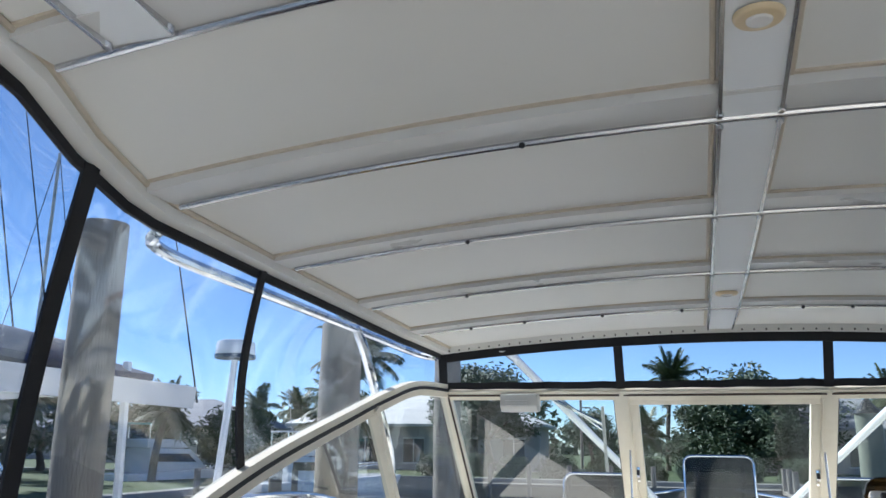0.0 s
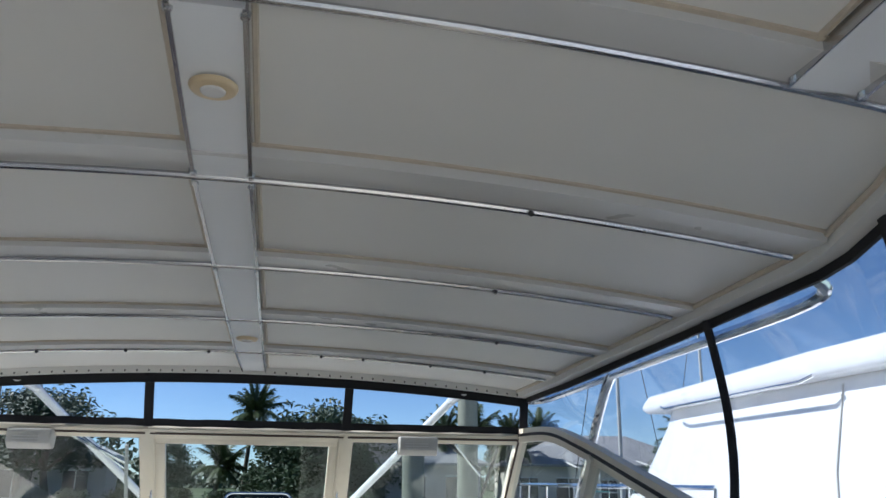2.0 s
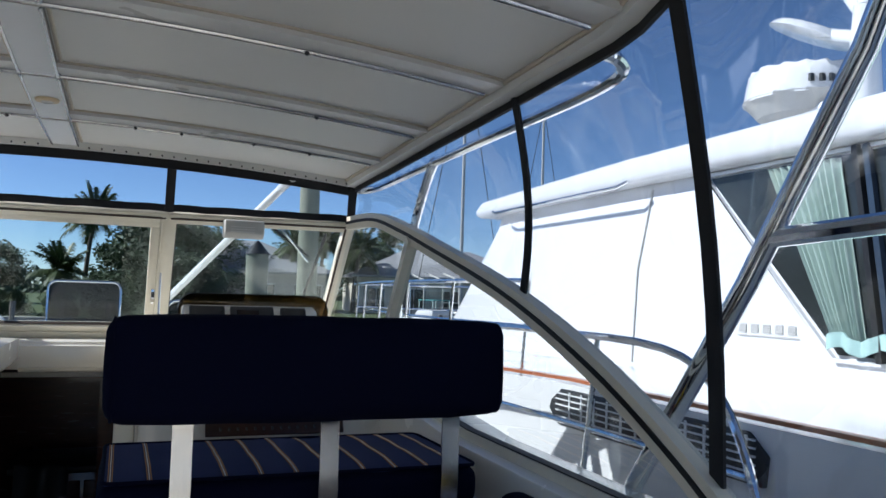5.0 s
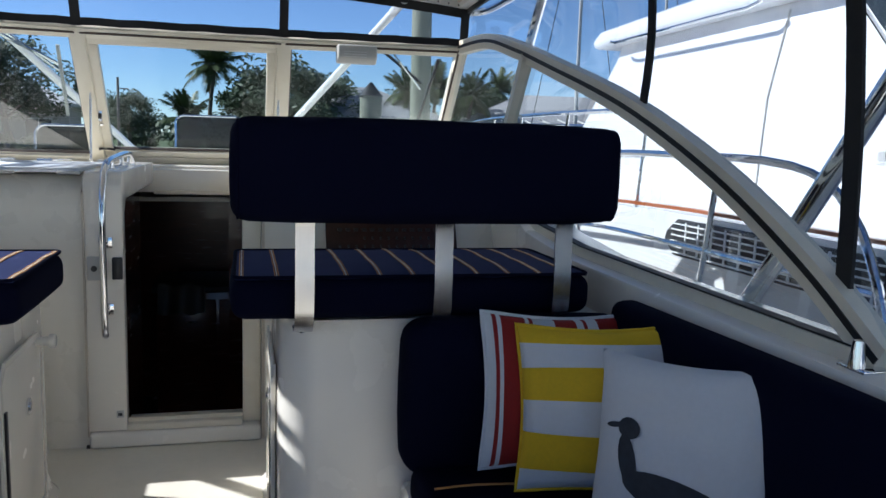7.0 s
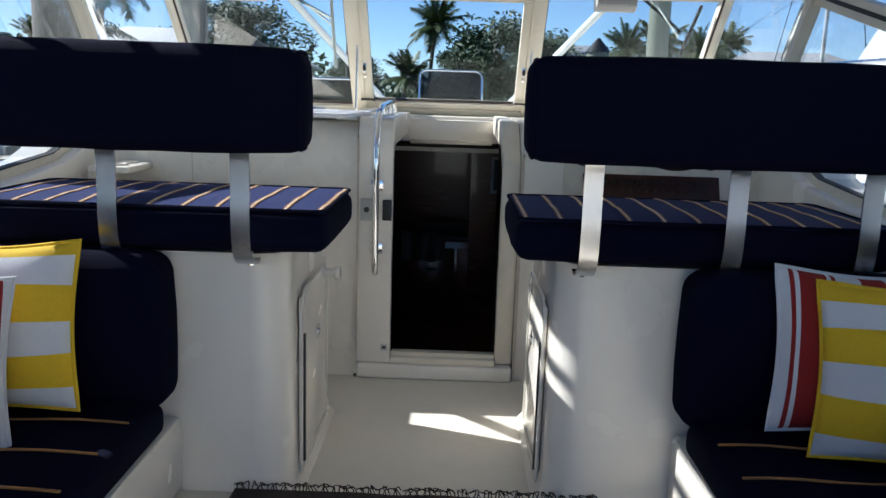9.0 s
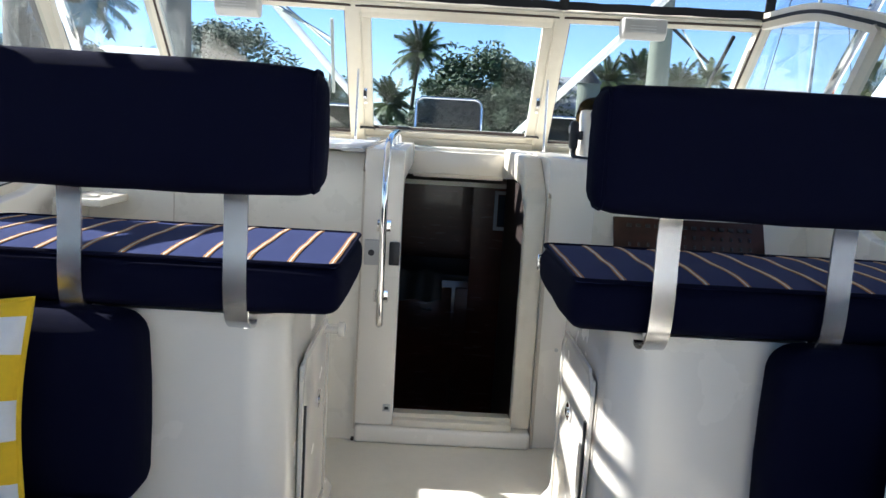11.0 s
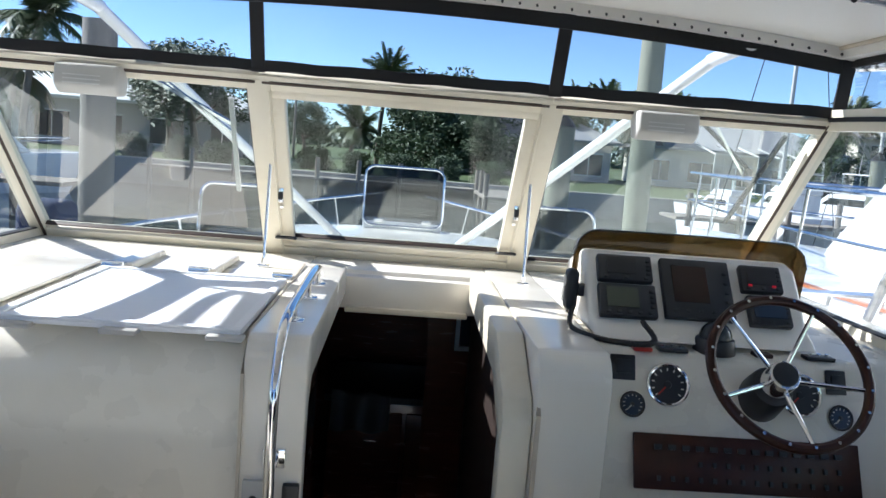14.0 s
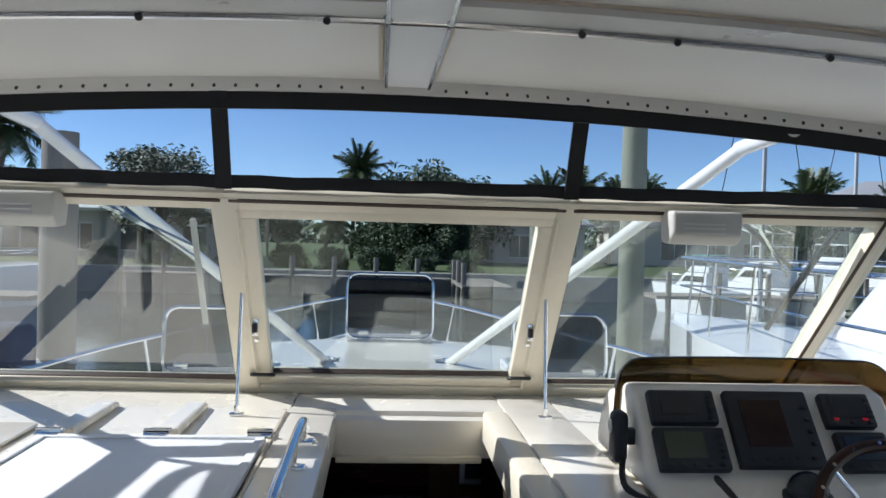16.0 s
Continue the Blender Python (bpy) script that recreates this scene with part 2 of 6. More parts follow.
def b_sweep(pts, section, closed=False, up=(0, 0, 1)):
    """A section of (side, up) pairs swept along points."""
    bm = bmesh.new()
    P = [Vector(p) for p in pts]
    n = len(P)
    rings = []
    up = Vector(up)
    last = None
    for i, p in enumerate(P):
        if closed:
            d = P[(i + 1) % n] - P[i - 1]
        else:
            d = P[min(i + 1, n - 1)] - P[max(i - 1, 0)]
        d.normalize()
        s = d.cross(up)
        if s.length < 0.1:
            s = last if last is not None else d.cross(Vector((0, 1, 0.01)))
        s.normalize()
        last = s
        u = s.cross(d).normalized()
        rings.append([bm.verts.new(p + s * a + u * b) for a, b in section])
    k = len(section)
    for i in range(n if closed else n - 1):
        A, B = rings[i], rings[(i + 1) % n]
        for j in range(k):
            bm.faces.new((A[j], A[(j + 1) % k], B[(j + 1) % k], B[j]))
    if not closed:
        bm.faces.new(rings[0][::-1])
        bm.faces.new(rings[-1])
    return bm

def ring(r, n=10):
    return [(r * math.cos(2 * math.pi * i / n), r * math.sin(2 * math.pi * i / n)) for i in range(n)]

def rect(w, h):
    return [(-w / 2, -h / 2), (w / 2, -h / 2), (w / 2, h / 2), (-w / 2, h / 2)]

def curve_pts(ctrl, n=24):
    """Smooth points through control points."""
    C = [Vector(c) for c in ctrl]
    out = []
    m = len(C) - 1
    for i in range(m):
        p0, p1, p2, p3 = C[max(i - 1, 0)], C[i], C[i + 1], C[min(i + 2, m)]
        k = max(2, n // m)
        for j in range(k):
            t = j / k
            out.append(0.5 * ((2 * p1) + (p2 - p0) * t + (2 * p0 - 5 * p1 + 4 * p2 - p3) * t * t + (3 * p1 - p0 - 3 * p2 + p3) * t ** 3))
    out.append(C[-1])
    return out

def b_tube(ctrl, r, n=10, bend=0):
    return b_sweep(curve_pts(ctrl, bend) if bend else ctrl, ring(r, n))

def b_bar(p0, p1, w, h, up=(0, 0, 1), r=0.0):
    bm = b_sweep([p0, p1], rect(w, h), up=up)
    bmesh.ops.recalc_face_normals(bm, faces=bm.faces)
    return bevel(bm, r, 2)

def b_cyl(p0, p1, r0, r1=None, n=16, r=0.0):
    r1 = r0 if r1 is None else r1
    p0, p1 = Vector(p0), Vector(p1)
    d = (p1 - p0).normalized()
    s = d.orthogonal().normalized()
    u = d.cross(s)
    bm = bmesh.new()
    A = [bm.verts.new(p0 + (s * a + u * b) * r0) for a, b in ring(1, n)]
    B = [bm.verts.new(p1 + (s * a + u * b) * r1) for a, b in ring(1, n)]
    for i in range(n):
        bm.faces.new((A[i], A[(i + 1) % n], B[(i + 1) % n], B[i]))
    fa, fb = bm.faces.new(A[::-1]), bm.faces.new(B)
    if r:
        bevel(bm, r, 2, edges=set(list(fa.edges) + list(fb.edges)))
    return bm

def join(*bms):
    out = bmesh.new()
    for b in bms:
        me = bpy.data.meshes.new("tmp")
        b.to_mesh(me)
        b.free()
        out.from_mesh(me)
        bpy.data.meshes.remove(me)
    return out

def b_sheet(fn, nu, nv, thick):
    """A sheet of points fn(u, v), u and v from 0 to 1, given thickness along its normals."""
    bm = bmesh.new()
    g = [[bm.verts.new(fn(i / nu, j / nv)) for j in range(nv + 1)] for i in range(nu + 1)]
    for i in range(nu):
        for j in range(nv):
            bm.faces.new((g[i][j], g[i + 1][j], g[i + 1][j + 1], g[i][j + 1]))
    bmesh.ops.recalc_face_normals(bm, faces=bm.faces)
    bmesh.ops.solidify(bm, geom=list(bm.faces), thickness=thick)
    return bm

def b_pane(corners, thick=0.005):
    bm = bmesh.new()
    V = [Vector(c) for c in corners]
    nrm = (V[1] - V[0]).cross(V[2] - V[0]).normalized() * thick
    a = [bm.verts.new(v) for v in V]
    b = [bm.verts.new(v + nrm) for v in V]
    bm.faces.new(a[::-1])
    bm.faces.new(b)
    k = len(V)
    for i in range(k):
        bm.faces.new((a[i], a[(i + 1) % k], b[(i + 1) % k], b[i]))
    return bm

def pane(name, bm, mat, parent, label=""):
    ob = part(name, bm, mat, parent, label)
    ob.visible_shadow = False
    return ob

# ---- own boat: sole, consoles, cabin ----
FLOOR = 0.09
DASH = 1.14
structure("floor", b_box(-1.38, 1.38, 1.755, 3.02, FLOOR - 0.1, FLOOR), sole_mat, "cream non-skid fibreglass helm deck sole", "floor")
# its unseen aft end is lengthened to catch sun and bounce light forward
structure("aft_deck", b_box(-1.38, 1.38, -5.6, 1.755, -0.1, 0.14, 0.015), sole_mat, "raised cream fibreglass aft deck", "floor")

def arc(cu, cv, r, a0, a1, n=8):
    return [(cu + r * math.cos(math.radians(a0 + (a1 - a0) * i / n)), cv + r * math.sin(math.radians(a0 + (a1 - a0) * i / n))) for i in range(n + 1)]

# port console: a deep moulded box with a rounded shoulder
prof = [(2.86, FLOOR)] + arc(2.98, DASH - 0.12, 0.12, 180, 90) + [(4.34, DASH + 0.005), (4.34, FLOOR)]
structure("wall_console_port", b_prism(prof, 'x', -1.33, -0.307, 0.0), gelcoat, "moulded cream fibreglass console with rounded shoulder", "console")
structure("wall_port_seam", b_box(-0.974, -0.971, 2.858, 2.863, FLOOR, 1.0), piping, "thin tan seam in the port console", "trim")
prof_j = [(2.84, 0.157)] + arc(2.90, DASH - 0.04, 0.06, 180, 90) + [(3.92, DASH + 0.02), (3.92, 1.06), (2.94, 1.05), (2.90, 1.0), (2.90, 0.157)]
structure("trim_jamb_port", b_prism(prof_j, 'x', -0.305, -0.167, 0.006), gelcoat_white, "white fibreglass door jamb with rounded top", "trim")
structure("trim_seal_port", b_sweep([(-0.306, 2.838, 0.14), (-0.306, 2.838, 1.08), (-0.306, 2.90, 1.155), (-0.306, 3.85, 1.165)], rect(0.007, 0.007)), piping, "thin tan rubber seal beside the door jamb", "trim")

# starboard console: flat front, sloping instrument face, flat top
prof_s = [(2.90, FLOOR), (2.90, 0.70), (2.92, 0.80), (3.05, 1.10)] + arc(3.10, 1.085, 0.05, 160, 95, 4) + [(4.34, DASH + 0.005), (4.34, FLOOR)]
structure("wall_console_starboard", b_prism(prof_s, 'x', 0.515, 1.33, 0.0), gelcoat, "moulded cream fibreglass helm console", "console")
prof_s2 = [(2.86, FLOOR)] + arc(2.93, DASH - 0.05, 0.07, 180, 95) + [(4.34, DASH + 0.003), (4.34, FLOOR)]
structure("wall_console_inner", b_prism(prof_s2, 'x', 0.342, 0.511, 0.012, 2), gelcoat_white, "white fibreglass pillar between door and helm", "console")
# chamfered starboard jamb of the companionway
prof_k = [(2.865, 0.157), (2.865, 1.0), (2.90, 1.05), (3.10, DASH + 0.012), (3.92, DASH + 0.015), (3.92, 1.06), (3.1, 1.04), (2.93, 0.95), (2.93, 0.157)]
structure("trim_jamb_starboard", b_prism(prof_k, 'x', 0.268, 0.340, 0.01, 2), frame_mat, "cream companionway jamb with sloping top", "trim")
structure("wall_header", b_prism([(3.92, 1.01), (3.92, 1.125), (3.97, 1.125), (3.97, DASH + 0.002), (4.34, DASH + 0.002), (4.34, 1.01)], 'x', -0.305, 0.341, 0.006), gelcoat_white, "white fibreglass header over the companionway", "wall")
structure("trim_header_lip", b_box(-0.165, 0.266, 3.90, 3.925, 1.0, 1.02, 0.004), frame_mat, "cream lip under the companionway header", "trim")
structure("wall_threshold", b_box(-0.305, 0.341, 2.826, 3.0, FLOOR, 0.155, 0.015, 3), gelcoat_white, "white fibreglass step under the companionway", "step")
structure("trim_sill", join(b_box(-0.167, 0.268, 2.835, 2.96, 0.156, 0.182, 0.004), b_box(-0.167, 0.268, 2.87, 2.88, 0.182, 0.196)), frame_mat, "cream door track sill with a groove", "trim")

# dark cabin below
cab = thing("cabin_room", "dark mahogany panelled cabin below the helm deck", "cabin", kind="structure")
part("floor_cabin", b_box(-1.15, 1.15, 3.0, 5.95, -0.75, -0.70), mahogany, cab)
part("wall_cabin_end", b_box(-0.86, 0.86, 5.95, 6.0, -0.75, 0.96), mahogany, cab)
part("wall_cabin_port", b_box(-0.89, -0.86, 4.36, 6.0, -0.75, 0.96), mahogany, cab)
part("wall_cabin_starboard", b_box(0.86, 0.89, 4.36, 6.0, -0.75, 0.96), mahogany, cab)
part("wall_stair_port", b_box(-0.303, -0.285, 3.005, 4.34, -0.75, 1.0), mahogany, cab)
# starboard stair wall coloured dark to stay in shade where the sun reaches it
part("wall_stair_starboard", b_box(0.325, 0.340, 3.0, 4.34, -0.75, 1.0), shaded_mahogany, cab)
part("wall_under_console", b_box(-1.3, -0.31, 4.341, 4.36, -0.75, 1.0), mahogany, cab)
part("wall_under_helm", b_box(0.345, 1.3, 4.341, 4.36, -0.75, 1.0), mahogany, cab)
part("ceiling_cabin", b_box(-0.86, 0.86, 4.345, 5.95, 0.93, 0.955), gelcoat, cab)
for i in range(3):
    st = b_box(-0.28, 0.32, 3.0 + 0.24 * i, 3.26 + 0.24 * i, -0.75, -0.08 - 0.2 * i, 0.01)
    part("stair_tread", st, mahogany, cab)

galley = thing("galley_cabinet", "dark mahogany galley cabinet below deck", "cabinet")
part("body", b_box(-0.30, 0.5, 5.2, 5.8, -0.70, 0.25, 0.01), mahogany, galley)
part("worktop", b_box(-0.32, 0.52, 5.17, 5.82, 0.25, 0.29, 0.01), grey_plastic, galley)
for k in range(2):
    d = part("door", b_box(-0.27 + 0.38 * k, 0.09 + 0.38 * k, 5.185, 5.2, -0.62, 0.2, 0.008), mahogany, galley)
    part("handle", b_tube([(-0.10 + 0.38 * k, 5.18, 0.05), (-0.10 + 0.38 * k, 5.165, 0.05), (-0.04 + 0.38 * k, 5.165, 0.05), (-0.04 + 0.38 * k, 5.18, 0.05)], 0.006, 6), chrome, d)
pic = thing("picture_frame", "white framed picture on the dark cabin wall", "picture")
part("frame", join(b_box(0.31, 0.50, 4.90, 4.92, 0.63, 0.65), b_box(0.31, 0.50, 4.90, 4.92, 0.85, 0.87), b_box(0.31, 0.33, 4.90, 4.92, 0.65, 0.85), b_box(0.48, 0.50, 4.90, 4.92, 0.65, 0.85)), white_cloth, pic)
part("picture", b_box(0.335, 0.475, 4.908, 4.915, 0.655, 0.845), lcd_blue, pic)
structure("wall_cabin_partition", b_box(0.18, 0.86, 4.925, 4.95, -0.7, 0.93), mahogany, "dark mahogany cabin partition", "wall")
# a white towel; the cabin gloom is put into its dark colour
towel = solid("folded_towel", b_sheet(lambda u, v: (-0.28 + 0.3 * u, 5.16 - 0.05 * v + 0.01 * math.sin(9 * u), 0.30 - 0.24 * max(0, v - 0.25) + 0.01 * math.sin(11 * u + 3 * v)), 16, 10, 0.01), grey_plastic, "white towel coloured dark for the cabin shade, hung over the galley worktop", "towel")

chair = thing("cabin_chair", "small chair with an orange cushion in the cabin", "chair")
part("seat_cushion", b_box(0.385, 0.74, 4.42, 4.80, 0.02, 0.075, 0.02, 3), orange_cloth, chair, "bright orange cushion")
part("base", b_box(0.40, 0.73, 4.44, 4.79, -0.70, 0.019, 0.01), mahogany, chair)
# ---- hull sides and coamings ----
for s, nm in ((-1, "port"), (1, "starboard")):
    prof_c = [(-5.6, -0.9), (-5.6, 0.86), (0.6, 0.915), (2.15, 0.935), (2.55, 0.975), (3.0, 1.12), (3.2, 1.145), (4.36, 1.145), (4.36, -0.9)]
    bm = b_prism(prof_c, 'x', s * 1.325, s * 1.56, 0.012, 2)
    structure("wall_coaming_" + nm, bm, gelcoat_white, "white fibreglass side coaming", "coaming")
structure("wall_aft", b_box(-1.56, 1.56, -5.75, -5.6, -0.9, 0.84, 0.01), gelcoat, "cream fibreglass transom bulkhead", "wall")

# trunk cabin top, and a lower foredeck narrowing to the bow
def deck_half(y):
    t = max(0.0, min(1.0, (y - 4.2) / 6.6))
    return 2.05 * (1 - t ** 2.0) + 0.03
def deck_z(y):
    return along(y, [(-6.0, 0.50), (3.0, 0.56), (5.5, 0.50), (8.0, 0.50), (11.0, 0.62)])
def along(y, table):
    for (y0, a), (y1, b) in zip(table, table[1:]):
        if y <= y1:
            t = max(0.0, (y - y0) / (y1 - y0))
            return a + (b - a) * t
    return table[-1][1]
def trunk_half(y):
    return along(y, [(4.2, 1.42), (5.2, 1.20), (6.2, 0.92), (7.0, 0.60)])
def trunk_top(x, y):
    e = abs(x) / trunk_half(y)
    front = max(0.0, (y - 6.3) / 0.7)
    return 1.055 - 0.05 * e ** 2 - 0.5 * max(0.0, (e - 0.86) / 0.14) ** 2 - 0.52 * front ** 2.2
def trunk(u, v):
    y = 4.25 + 2.75 * v
    x = (2 * u - 1) * trunk_half(y)
    return (x, y, trunk_top(x, y))
structure("cabin_top", b_sheet(trunk, 40, 30, 0.03), gelcoat_white, "white fibreglass trunk cabin top with rounded sides", "deck")
def deck_side(s):
    def f(u, v):
        y = 4.2 + 6.6 * v
        i = max(0.0, trunk_half(y) - 0.05) if y < 6.95 else 0.0
        x = i + (max(deck_half(y), i + 0.02) - i) * u
        return (s * x, y, deck_z(y) - 0.04 * (x / 2.1) ** 2)
    return f
structure("foredeck_port", b_sheet(deck_side(-1), 8, 40, 0.04), gelcoat_white, "white fibreglass foredeck", "deck")
structure("foredeck_starboard", b_sheet(deck_side(1), 8, 40, 0.04), gelcoat_white, "white fibreglass foredeck", "deck")
def hull(s):
    def f(u, v):
        y = -5.7 + 16.5 * u
        w = deck_half(y) if y > 4.2 else 2.08
        z = deck_z(y) + 0.02
        return (s * (w - 0.35 * v * v), y, z - (z + 1.5) * v)
    return f
structure("hull_side_port", b_sheet(hull(-1), 40, 6, 0.03), boat_white, "white fibreglass hull side", "hull")
structure("hull_side_starboard", b_sheet(hull(1), 40, 6, 0.03), boat_white, "white fibreglass hull side", "hull")
for s, nm in ((-1, "port"), (1, "starboard")):
    bm = b_sheet(lambda u, v: (s * (1.55 + 0.53 * u), -5.7 + 9.9 * v, deck_z(-5.7 + 9.9 * v)), 2, 20, 0.05)
    structure("side_deck_" + nm, bm, gelcoat_white, "white fibreglass side deck", "deck")

# ---- windshield ----
WX = 0.465
def ws(x, z):
    t = (z - 1.155) / (1.775 - 1.155)
    k = max(0.0, (abs(x) - WX) / (1.345 - WX))
    yb, yt = 4.235 + 0.03 * k, 3.72 - 0.075 * k
    return Vector((x, yb + (yt - yb) * t, z))
NRM = (ws(0, 1.7) - ws(0, 1.2)).cross(Vector((1, 0, 0))).normalized()
def wbar(x0, z0, x1, z1, w, d, off=0.0, r=0.004):
    return b_bar(ws(x0, z0) + NRM * off, ws(x1, z1) + NRM * off, w, d, up=NRM, r=r)

shield = thing("windshield", "three-panel windshield with cream enamelled frames", "windshield", kind="structure")
part("top_rail", join(wbar(-1.36, 1.765, -WX, 1.765, 0.055, 0.05), wbar(-WX, 1.765, WX, 1.765, 0.055, 0.05), wbar(WX, 1.765, 1.36, 1.765, 0.055, 0.05)), frame_mat, shield)
part("gasket", join(wbar(-1.34, 1.768, -WX - .01, 1.768, 0.012, 0.058), wbar(-WX + .01, 1.768, WX - .01, 1.768, 0.012, 0.058), wbar(WX + .01, 1.768, 1.34, 1.768, 0.012, 0.058)), brown_rubber, shield)
part("bottom_rail", join(wbar(-1.37, 1.17, -WX, 1.17, 0.05, 0.05), wbar(-WX, 1.17, WX, 1.17, 0.05, 0.05), wbar(WX, 1.17, 1.37, 1.17, 0.05, 0.05)), frame_mat, shield)
for s in (-1, 1):
    part("mullion", wbar(s * WX, 1.15, s * WX, 1.775, 0.075, 0.055), frame_mat, shield)
    part("corner_post", wbar(s * 1.355, 1.13, s * 1.345, 1.785, 0.055, 0.055), frame_mat, shield)
    part("gasket", wbar(s * 1.335, 1.14, s * 1.325, 1.78, 0.012, 0.062), brown_rubber, shield)
    part("inner_frame", join(wbar(s * 0.435, 1.185, s * 0.435, 1.745, 0.008, 0.065), wbar(s * 0.41, 1.20, s * 0.41, 1.72, 0.045, 0.045)), frame_mat, shield)
part("inner_frame", join(wbar(-0.43, 1.733, 0.43, 1.733, 0.034, 0.045), wbar(-0.43, 1.206, 0.43, 1.206, 0.034, 0.045)), frame_mat, shield)
part("gasket", join(wbar(-0.385, 1.223, 0.385, 1.223, 0.004, 0.02), wbar(-0.385, 1.717, 0.385, 1.717, 0.004, 0.02)), brown_rubber, shield)
pane("glass", b_pane([ws(-0.39, 1.218), ws(0.39, 1.218), ws(0.39, 1.72), ws(-0.39, 1.72)]), glass, shield)
for s in (-1, 1):
    c = [ws(s * 0.50, 1.19), ws(s * 1.335, 1.19), ws(s * 1.325, 1.745), ws(s * 0.50, 1.745)]
    pane("glass", b_pane(c), glass, shield)
    part("gasket", join(wbar(s * .5, 1.196, s * 1.335, 1.196, 0.005, 0.02), wbar(s * .505, 1.2, s * .505, 1.74, 0.005, 0.024)), brown_rubber, shield)

def latch(x, z):
    ob = thing("window_latch", "small black and chrome latch on the cream window frame", "latch", "window latches")
    p = ws(x, z) - NRM * 0.03
    part("plate", b_bar(p - Vector((0, 0, 0.035)), p + Vector((0, 0, 0.035)), 0.018, 0.008, up=NRM, r=0.002), chrome, ob)
    part("knob", b_bar(p - NRM * 0.012 + Vector((0, 0, -0.016)), p - NRM * 0.012 + Vector((0, 0, 0.012)), 0.016, 0.018, up=NRM, r=0.004), black_plastic, ob)
    part("plate", b_bar(p + Vector((0, 0.04, -0.055)), p + Vector((0, 0.03, -0.045)), 0.014, 0.012, up=NRM, r=0.002), chrome, ob)
def handle(x, z, s):
    ob = thing("window_catch", "black pull catch at the foot of the window frame", "catch", "window catches")
    p = ws(x, z) - NRM * 0.03
    part("grip", b_tube([p + Vector((-0.035, 0, 0)), p + Vector((-0.025, -0.02, 0.004)), p + Vector((0.025, -0.02, 0.004)), p + Vector((0.035, 0, 0))], 0.006, 8, 9), black_plastic, ob)
for s in (-1, 1):
    latch(s * 0.42, 1.41)
    handle(s * 0.415, 1.232, s)
    st = thing("gas_strut", "slim steel stay rod between dash and window frame", "stay rod", "window stay rods")
    a, b = Vector((s * 0.447, 3.872, DASH + 0.004)), Vector((s * 0.45, 3.93, 1.53))
    part("foot", join(b_box(a.x - 0.02, a.x + 0.02, a.y - 0.012, a.y + 0.012, DASH + 0.004, DASH + 0.012, 0.002), b_cyl(a, a + Vector((0, 0, 0.03)), 0.008)), chrome, st)
    part("rod", b_cyl(a + Vector((0, 0, 0.02)), b, 0.0055), chrome, st)
    part("head", b_cyl(b - Vector((0.014, 0, 0)), b + Vector((0.014, 0, 0)), 0.013), grey_plastic, st)

# side windows with an arched top rail
ARCH = [(3.64, 1.775), (3.2, 1.76), (2.85, 1.69), (2.5, 1.60), (1.88, 1.43), (1.40, 1.25), (1.05, 1.08), (0.82, 0.935)]
def arch_x(y):
    return 1.345 + 0.06 * max(0, min(1, (3.64 - y) / 2.2))
for s in (-1, 1):
    sw = thing("side_window", "arched side window in a cream and black frame", "window", kind="structure")
    pts = curve_pts([(s * arch_x(y), y, z) for y, z in ARCH], 42)
    part("arch_rail", b_sweep(pts, rect(0.045, 0.065)), frame_mat, sw)
    part("gasket", b_sweep([p + Vector((0, 0, 0.002)) for p in pts], rect(0.052, 0.014)), rubber, sw)
    base = [(s * 1.40, 0.88, 0.93), (s * 1.40, 2.15, 0.948), (s * 1.39, 2.55, 0.985), (s * 1.38, 3.0, 1.13), (s * 1.37, 3.2, 1.155), (s * 1.37, 4.24, 1.155)]
    part("base_rail", b_sweep(base, rect(0.045, 0.035)), frame_mat, sw)
    part("base_gasket", b_sweep([Vector(p) + Vector((-s * 0.003, 0, 0.018)) for p in base], rect(0.03, 0.008)), rubber, sw)
    part("side_mullion", b_bar((s * 1.358, 2.70, 1.645), (s * 1.375, 3.10, 1.15), 0.045, 0.04), frame_mat, sw)
    poly = [(s * 1.375, 4.24, 1.16), (s * 1.375, 3.2, 1.16), (s * 1.385, 2.55, 0.99), (s * 1.40, 2.15, 0.95), (s * 1.40, 0.88, 0.935)] + [tuple(p) for p in reversed(pts)]
    bm = bmesh.new()
    vs = [bm.verts.new(p) for p in poly]
    bm.faces.new(vs)
    bmesh.ops.triangulate(bm, faces=bm.faces)
    pane("glass", bm, glass, sw)
    # little cleat at the arch foot
    cl = thing("arch_bracket", "small chrome bracket at the arch foot", "bracket", "arch brackets")
    part("base", b_box(s * 1.37 - 0.03, s * 1.37 + 0.03, 0.80, 0.87, 0.916, 0.926, 0.003), chrome, cl)
    part("lug", b_cyl((s * 1.35, 0.83, 0.924), (s * 1.35, 0.83, 0.975), 0.016, 0.010), chrome, cl)

# ---- hardtop ----
CROWN = [(-1.6, 2.32), (0.0, 2.27), (0.65, 2.207), (1.14, 2.122), (1.71, 2.095), (2.32, 2.07), (2.93, 2.055), (3.6, 2.062)]
WIDTH = [(-1.6, 1.12), (0.35, 1.13), (0.62, 1.165), (0.85, 1.235), (1.05, 1.268), (2.3, 1.275), (3.0, 1.30), (3.62, 1.345)]
def top_z(x, y):
    return along(y, CROWN) - (0.055 - 0.006 * (y - 1.1)) * x * x
def half_w(y):
    return along(y, WIDTH)
def top_under(u, v):
    y = -0.9 + 4.52 * v
    x = (2 * u - 1) * half_w(y)
    return (x, y, top_z(x, y))
